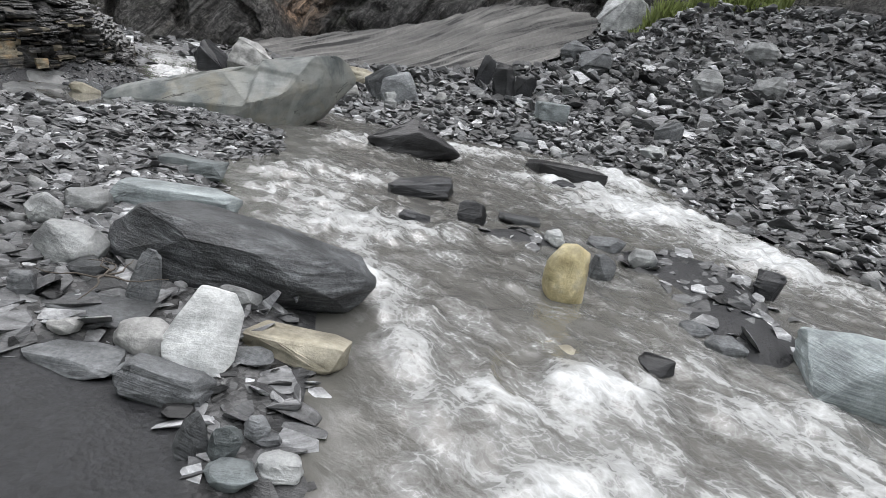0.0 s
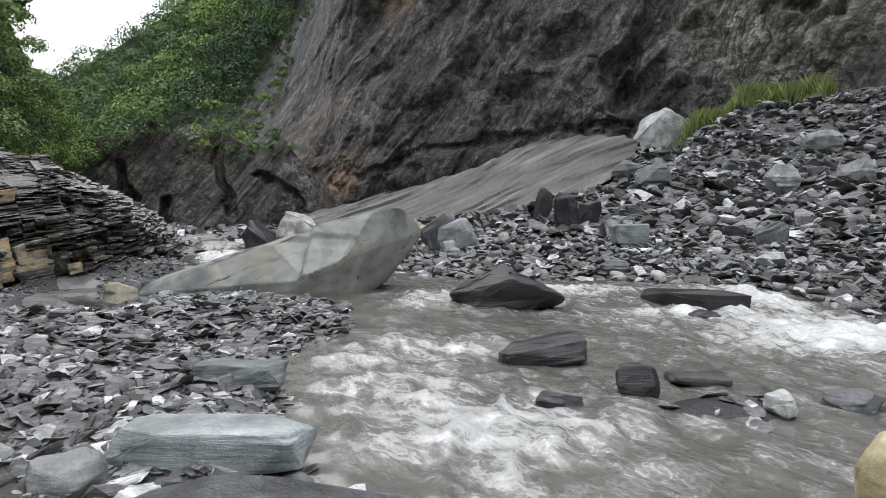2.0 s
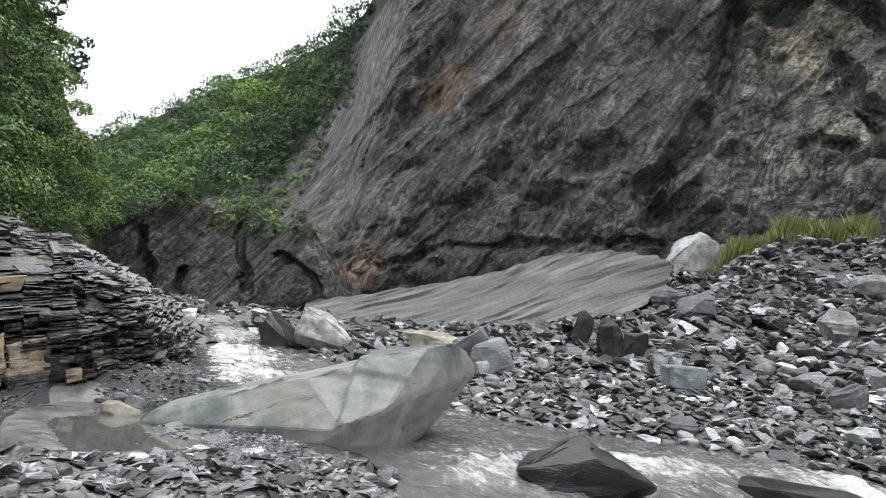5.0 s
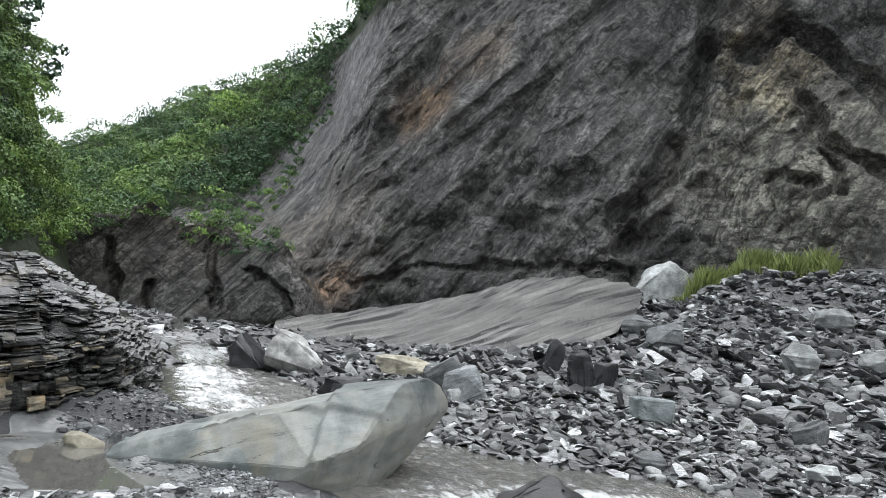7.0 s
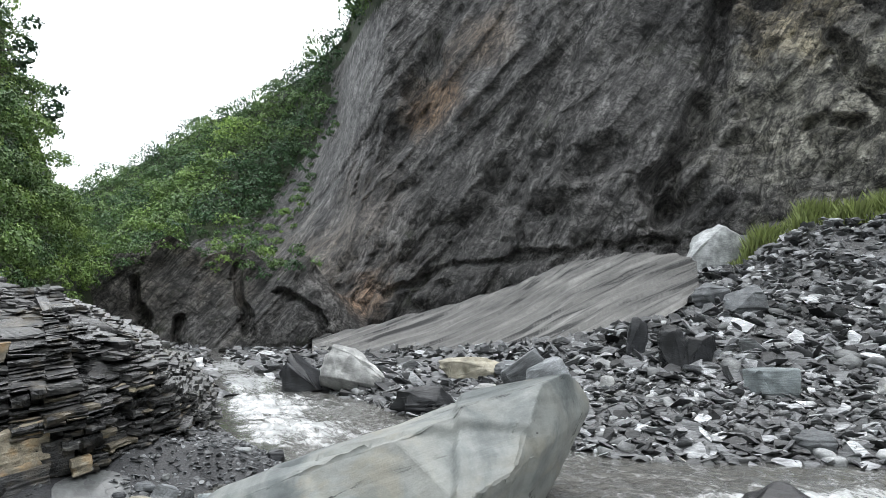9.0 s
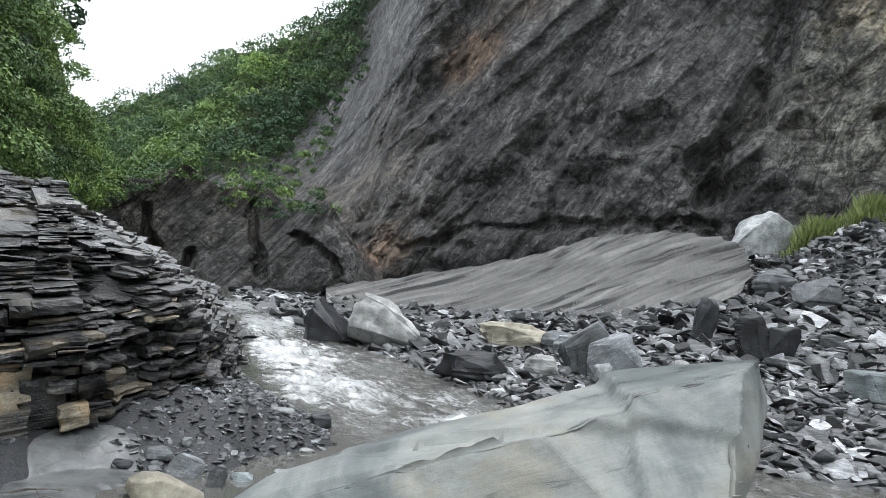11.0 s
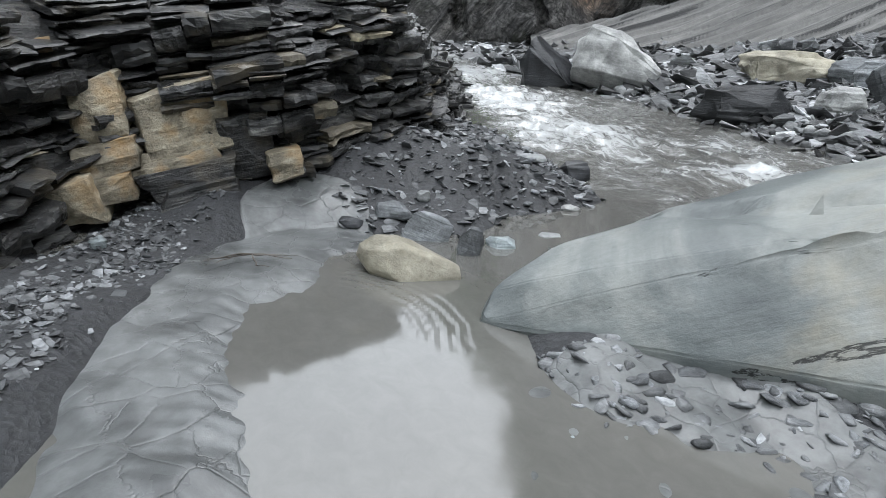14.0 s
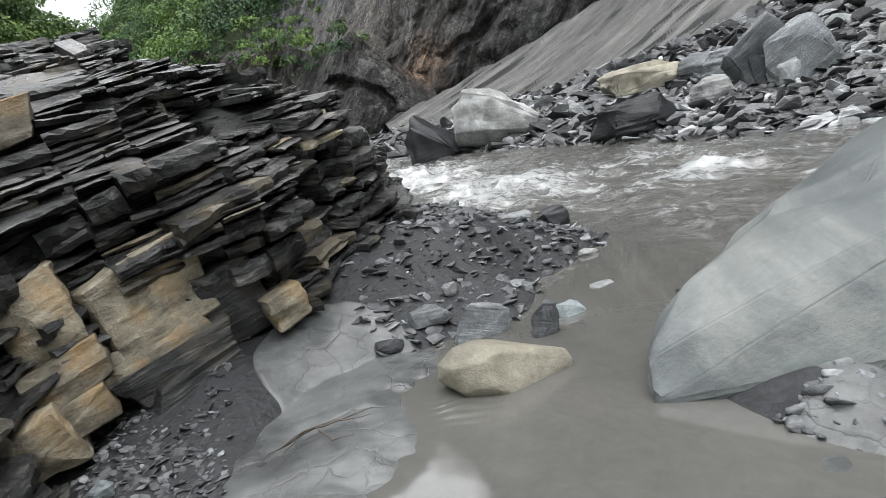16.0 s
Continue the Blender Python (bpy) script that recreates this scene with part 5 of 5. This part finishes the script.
rng = np.random.RandomState(77)
left_bar = lambda x, y: (np.hypot((x - 0.35) / 0.65, (y + 11.3) / 1.15) > 1) * dry(x, y) * (x < bank_left(y) + 0.2) * behind_foot(x, y)  # noqa: E731
x, y, sz = strewn(rng, 14000, (-3.2, 3.0, -7.6, -1.9), left_bar, 0.035, 0.3, 3.8)
scatter("gravel_bar", "bar of flat dark slate gravel beside the stream", 1, x, y, sz)
x, y, sz = strewn(rng, 4200, (-4, 1.8, -14, -7.4), left_bar, 0.06, 0.42, 3.0)
scatter("bank_gravel", "slate stones on the near left bank", 2, x, y, sz)
x, y, sz = strewn(rng, 5200, (-1.2, 1.8, 1.2, 8.0), lambda x, y: dry(x, y) * behind_foot(x, y), 0.025, 0.14, 3.0)
scatter("bar_gravel", "small flat stones on the mud bar behind the pool", 3, x, y, sz, GRIT)
x, y, sz = strewn(rng, 8000, (-3.4, -1.9, -2.6, 1.7), lambda x, y: behind_foot(x, y) * np.clip(wavy(x, y, 0.8, 9) + 0.75, 0.1, 1), 0.018, 0.08, 2.8)
scatter("pool_gravel", "fine pale grit and pebbles at the outcrop's foot", 4, x, y, sz, GRIT)
x, y, sz = strewn(rng, 4200, (-0.5, 1.9, -2.5, -0.25), lambda x, y: dry(x, y, -0.05), 0.025, 0.11, 2.6)
scatter("boulder_gravel", "grey stones heaped against the boulder", 5, x, y, sz, GRIT, shapes=FLAT_ROUND, smooth=True)
right_band = lambda x, y: ((on_right(x, y) > -0.4) & (on_right(x, y) < 9)).astype(float)  # noqa: E731
x, y, sz = strewn(rng, 52000, (3, 24, -13, 18), right_band, 0.05, 0.5, 4.8)
scatter("stream_gravel", "wide bank of broken grey slate along the stream", 6, x, y, sz, lie=0.42, bury=0.02)
x, y, sz = strewn(rng, 42000, (10, 48, -12, 32), lambda x, y: ((on_right(x, y) > 7) & (on_right(x, y) < 34)).astype(float), 0.1, 0.95, 4.6)
scatter("slope_gravel", "rubble slope of grey slate blocks up to the cliff", 7, x, y, sz, lie=0.5, bury=0.0)
x, y, sz = strewn(rng, 900, (3.6, 9.5, -11.4, -5.5), lambda x, y: (ground_z(x, y) > water_z(y) - 0.16).astype(float), 0.1, 0.42, 2.5)
scatter("islet_gravel", "dark wet slate pieces on the midstream islet", 8, x, y, sz)
x, y, sz = strewn(rng, 6500, (-10, 9, 12, 52), lambda x, y: ((x > bank_right(y) - 0.6) | (x < bank_left(y) + 0.6)).astype(float) * np.where((x > 4) & (y > 24), 0.3, 1.0), 0.18, 1.3, 3.2)
scatter("upstream_gravel", "boulders and slate along the upper stream", 9, x, y, sz, floor=lambda x, y: np.maximum(ground_z(x, y), water_z(y) - 0.1))


# paler, rounder stones among the slate
x, y, sz = strewn(rng, 5200, (3, 24, -13, 18), right_band, 0.06, 0.42, 3.4)
scatter("pale_stones", "rounded pale stones strewn over the slate bank", 21, x, y, sz, PALE_GRAVEL, shapes=ROUND, smooth=True)
x, y, sz = strewn(rng, 3000, (10, 48, -12, 32), lambda x, y: ((on_right(x, y) > 7) & (on_right(x, y) < 34)).astype(float), 0.2, 0.9, 3.0)
scatter("pale_rubble", "pale rounded stones on the rubble slope", 22, x, y, sz, PALE_GRAVEL, shapes=ROUND, smooth=True)
x, y, sz = strewn(rng, 420, (-3.2, 3.0, -9.6, -1.9), left_bar, 0.06, 0.26, 2.6)
scatter("pale_cobbles", "pale cobbles on the dark gravel bar", 23, x, y, sz, PALE_GRAVEL, shapes=ROUND, smooth=True)


# single pebbles of the bars by the pool, each of its own
def pebbles():
    rng = np.random.RandomState(31)
    meshes = [mesh_from("pebble", v, f, PEBBLE, True) for v, f in FLAT_ROUND]
    zones = ((-0.6, 1.3, 1.2, 4.2, 400), (0.1, 1.5, -1.8, -0.4, 260), (0.2, 2.5, -5.0, -2.2, 260))
    for x0, x1, y0, y1, n in zones:
        x, y = rng.uniform(x0, x1, n), rng.uniform(y0, y1, n)
        ok = (dry(x, y) > 0) & behind_foot(x, y)
        x, y = x[ok][:95], y[ok][:95]
        for px, py, pz in zip(x, y, ground_z(x, y)):
            size = 0.04 + 0.08 * rng.rand() ** 2
            part_of(ground, "pebble", meshes[rng.randint(16)], at=pose(px, py, pz + size * 0.1, rng.normal(0, 12), rng.normal(0, 12), rng.uniform(0, 360)) @ Matrix.Diagonal((size, size, size, 1)))


pebbles()


# ---- woods on the valley sides ----
def leaf_cloud(rng, centres, radii, each, leaf):
    """Many small leaf clumps over the domes of the given crowns, as arrays. Larger crowns carry more of them."""
    many = np.maximum((each * (radii / radii.mean()) ** 1.6).astype(int), 12)
    c, r = np.repeat(centres, many, 0), np.repeat(radii, many)
    n = len(c)
    d = rng.normal(size=(n, 3))
    d[:, 2] = np.abs(d[:, 2]) * 1.2 - 0.25
    d /= np.linalg.norm(d, axis=1)[:, None]
    bumps = 1 + 0.4 * soft_noise(d * 2.2 + np.repeat(rng.uniform(0, 90, (len(centres), 3)), many, 0), 3)
    pos = c + d * (r * bumps * rng.uniform(0.75, 1.0, n))[:, None] * np.array((1, 1, 0.8))
    face = d + rng.normal(0, 0.45, (n, 3))
    face /= np.linalg.norm(face, axis=1)[:, None]
    side = np.cross(face, rng.normal(size=(n, 3)))
    side /= np.linalg.norm(side, axis=1)[:, None]
    up = np.cross(face, side)
    sz = leaf * rng.uniform(0.5, 1.5, n)
    quad = np.array([(-0.5, -0.2, 0.0), (0.1, -0.48, 0.12), (0.58, 0.1, -0.05), (-0.1, 0.5, 0.1)])
    v = pos[:, None] + sz[:, None, None] * (quad[None, :, :1] * side[:, None] + quad[None, :, 1:2] * up[:, None] + quad[None, :, 2:] * face[:, None])
    return v.reshape(-1, 3), np.arange(n)[:, None] * 4 + np.arange(4)


def woods(name, label, pts, ok, n, radius, each, leaf, seed, gap=0.52, fresh=0.3):
    rng = np.random.RandomState(seed)
    i, j = np.where(ok)
    k = rng.choice(len(i), min(n, len(i) * 3))
    c = pts[i[k], j[k]] + rng.normal(0, 0.6, (len(k), 3))
    r = radius * rng.uniform(0.4, 1.0, len(k)) ** 1.5 * 1.7
    c[:, 2] += r * rng.uniform(0.1, 0.9, len(k))
    # crowns keep some distance, so that dark gaps stay between them
    keep = []
    for a in np.argsort(-r):
        if not keep or (np.linalg.norm(c[keep] - c[a], axis=1) > gap * (r[keep] + r[a])).all():
            keep.append(a)
    c, r = c[keep], r[keep]
    v, f = leaf_cloud(rng, c, r, each, leaf)
    many = np.maximum((each * (r / r.mean()) ** 1.6).astype(int), 12)
    me = mesh_from(name, v, f, LEAVES)
    tone = np.clip(fresh + 0.45 * soft_noise(c / 14.0, 5) + rng.normal(0, 0.22, len(c)), 0, 1) ** 1.3
    me.attributes.new("tone", "FLOAT", "POINT").data.foreach_set("value", np.repeat(tone, many * 4).astype(np.float32))
    thing(name, me, label, "trees", kind="stuff")


woods("hillside_trees", "dense green broadleaf woods on the far slope", main_pts, grown & (main_az[None, :] < 24) & (main_az[None, :] > -20), 3600, 1.9, 260, 0.27, 3)
low_up = np.broadcast_to(low_s[:, None], low_pts.shape[:2])
woods("brush", "brush hanging over the lower rock wall", low_pts, (low_up > 0.85) & (low_az[None, :] < 8.5), 160, 0.55, 90, 0.17, 11, 0.8)
woods("scrub", "sparse brush clinging to the rock wall", main_pts, (elev < margin(main_az)[None, :]) & (elev > margin(main_az)[None, :] - 5.5) & (elev > 2.5) & (main_az[None, :] < 9) & (main_az[None, :] > -10), 300, 0.6, 90, 0.2, 8, 0.9)
woods("cliff_top_trees", "bushes along the rim of the cliff", main_pts, grown & (main_az[None, :] > 30), 200, 1.6, 120, 0.4, 4)
off = left_pts - np.array(EYE)
left_el = np.degrees(np.arctan2(off[:, :, 2], np.hypot(off[:, :, 0], off[:, :, 1])))
woods("left_slope_trees", "hanging green bushes on the steep left slope", left_pts, (left_el > 4.0) & (left_az[None, :] > -40) & (left_az[None, :] < -9.8), 1500, 0.9, 330, 0.13, 5, 0.45, 0.5)
woods("side_trees", "bushes on the valley side out of view", left_pts, (left_el > 8) & (left_az[None, :] <= -40), 260, 2.0, 50, 1.0, 6)


def thin_tree(x, y, z, tall):
    base = thing("tree", None, "slender tree with a sparse crown on the ridge", "tree", at=Matrix.Translation((x, y, z)))
    rng = np.random.RandomState(9)
    bm = bmesh.new()
    ends = []
    bmesh.ops.create_cone(bm, segments=7, radius1=0.16, radius2=0.04, depth=tall, matrix=Matrix.Translation((0, 0, tall / 2)), cap_ends=True)
    for k in range(11):
        a, up = rng.uniform(0, 6.28), tall * rng.uniform(0.45, 0.95)
        tip = Vector((math.cos(a), math.sin(a), 0.5)) * rng.uniform(0.8, 1.8)
        m = Matrix.Translation(Vector((0, 0, up)) + tip / 2) @ tip.to_track_quat("Z", "Y").to_matrix().to_4x4()
        bmesh.ops.create_cone(bm, segments=5, radius1=0.045, radius2=0.012, depth=tip.length, matrix=m, cap_ends=True)
        ends.append(Vector((0, 0, up)) + tip)
    part_of(base, "trunk", finished("trunk", bm, BARK), at=Matrix.Translation((x, y, z)))
    v, f = leaf_cloud(rng, np.array([e[:] for e in ends]), np.full(len(ends), 0.65), 55, 0.26)
    part_of(base, "crown", mesh_from("crown", v, f, LEAVES), at=Matrix.Translation((x, y, z)))


thin_tree(-14.6, 37.0, 16.2, 6.5)
thin_tree(-13.6, 41.0, 15.0, 4.5)


# ---- dead twigs washed onto the mud and the slabs ----
def twig(x, y, z, size, seed, label):
    rng = np.random.RandomState(seed)
    base = thing("twig", None, label, "twig", at=Matrix.Translation((x, y, z)))
    for k in range(6):
        # one bent, tapering branch
        at, a, v, f = np.array((0, 0, 0.01)), rng.uniform(0, 6.28), [], []
        for j in range(6):
            r = 0.016 * size * (1 - 0.14 * j)
            side = np.array((-math.sin(a), math.cos(a), 0.0))
            v += [tuple(at + r * (side * math.cos(c) + np.array((0, 0, 1)) * math.sin(c))) for c in np.arange(5) * 1.2566]
            if j:
                o = 5 * (j - 1)
                f += [(o + c, o + (c + 1) % 5, o + 5 + (c + 1) % 5, o + 5 + c) for c in range(5)]
            a += rng.normal(0, 0.4)
            at = at + np.array((math.cos(a), math.sin(a), rng.normal(0.03, 0.12))) * size * rng.uniform(0.1, 0.2)
        f += [(4, 3, 2, 1, 0), (25, 26, 27, 28, 29)]
        part_of(base, "branch", mesh_from("branch", v, f, BARK, True), at=Matrix.Translation((x, y, z)))


twig(-1.52, 0.75, 0.075, 0.34, 4, "dead black twigs lying on the pale mud")
twig(0.5, -9.75, -0.28, 0.55, 5, "dry root tangle caught between the slate slabs")


# ---- a fringe of grass on the ledge below the cliff ----
def grass(seed, n):
    rng = np.random.RandomState(seed)
    az, d = np.radians(rng.uniform(45.5, 58, n)), rng.uniform(44.5, 48, n)
    x, y = 0.0 + d * np.sin(az), -7.6 + d * np.cos(az)
    z = ground_z(x, y)
    h, a, lean = 0.9 * rng.uniform(0.5, 1.0, n) * (1.3 + 0.9 * wavy(x, y, 3.0, 2)).clip(0.2, 2.4), rng.uniform(0, 6.28, n), rng.uniform(0.1, 0.5, n)
    dx, dy = np.cos(a), np.sin(a)
    w = 0.05
    v = np.stack([np.stack([x - dy * w, y + dx * w, z - 0.1], 1), np.stack([x + dy * w, y - dx * w, z - 0.1], 1),
                  np.stack([x + dx * lean * h * 0.4 + dy * w, y + dy * lean * h * 0.4 - dx * w, z + h * 0.6], 1), np.stack([x + dx * lean * h, y + dy * lean * h, z + h], 1)], 1)
    thing("grass", mesh_from("grass", v.reshape(-1, 3), np.arange(n)[:, None] * 4 + np.arange(4), GRASS), "tall green grass on the ledge under the cliff", "grass", kind="stuff")


grass(12, 5000)
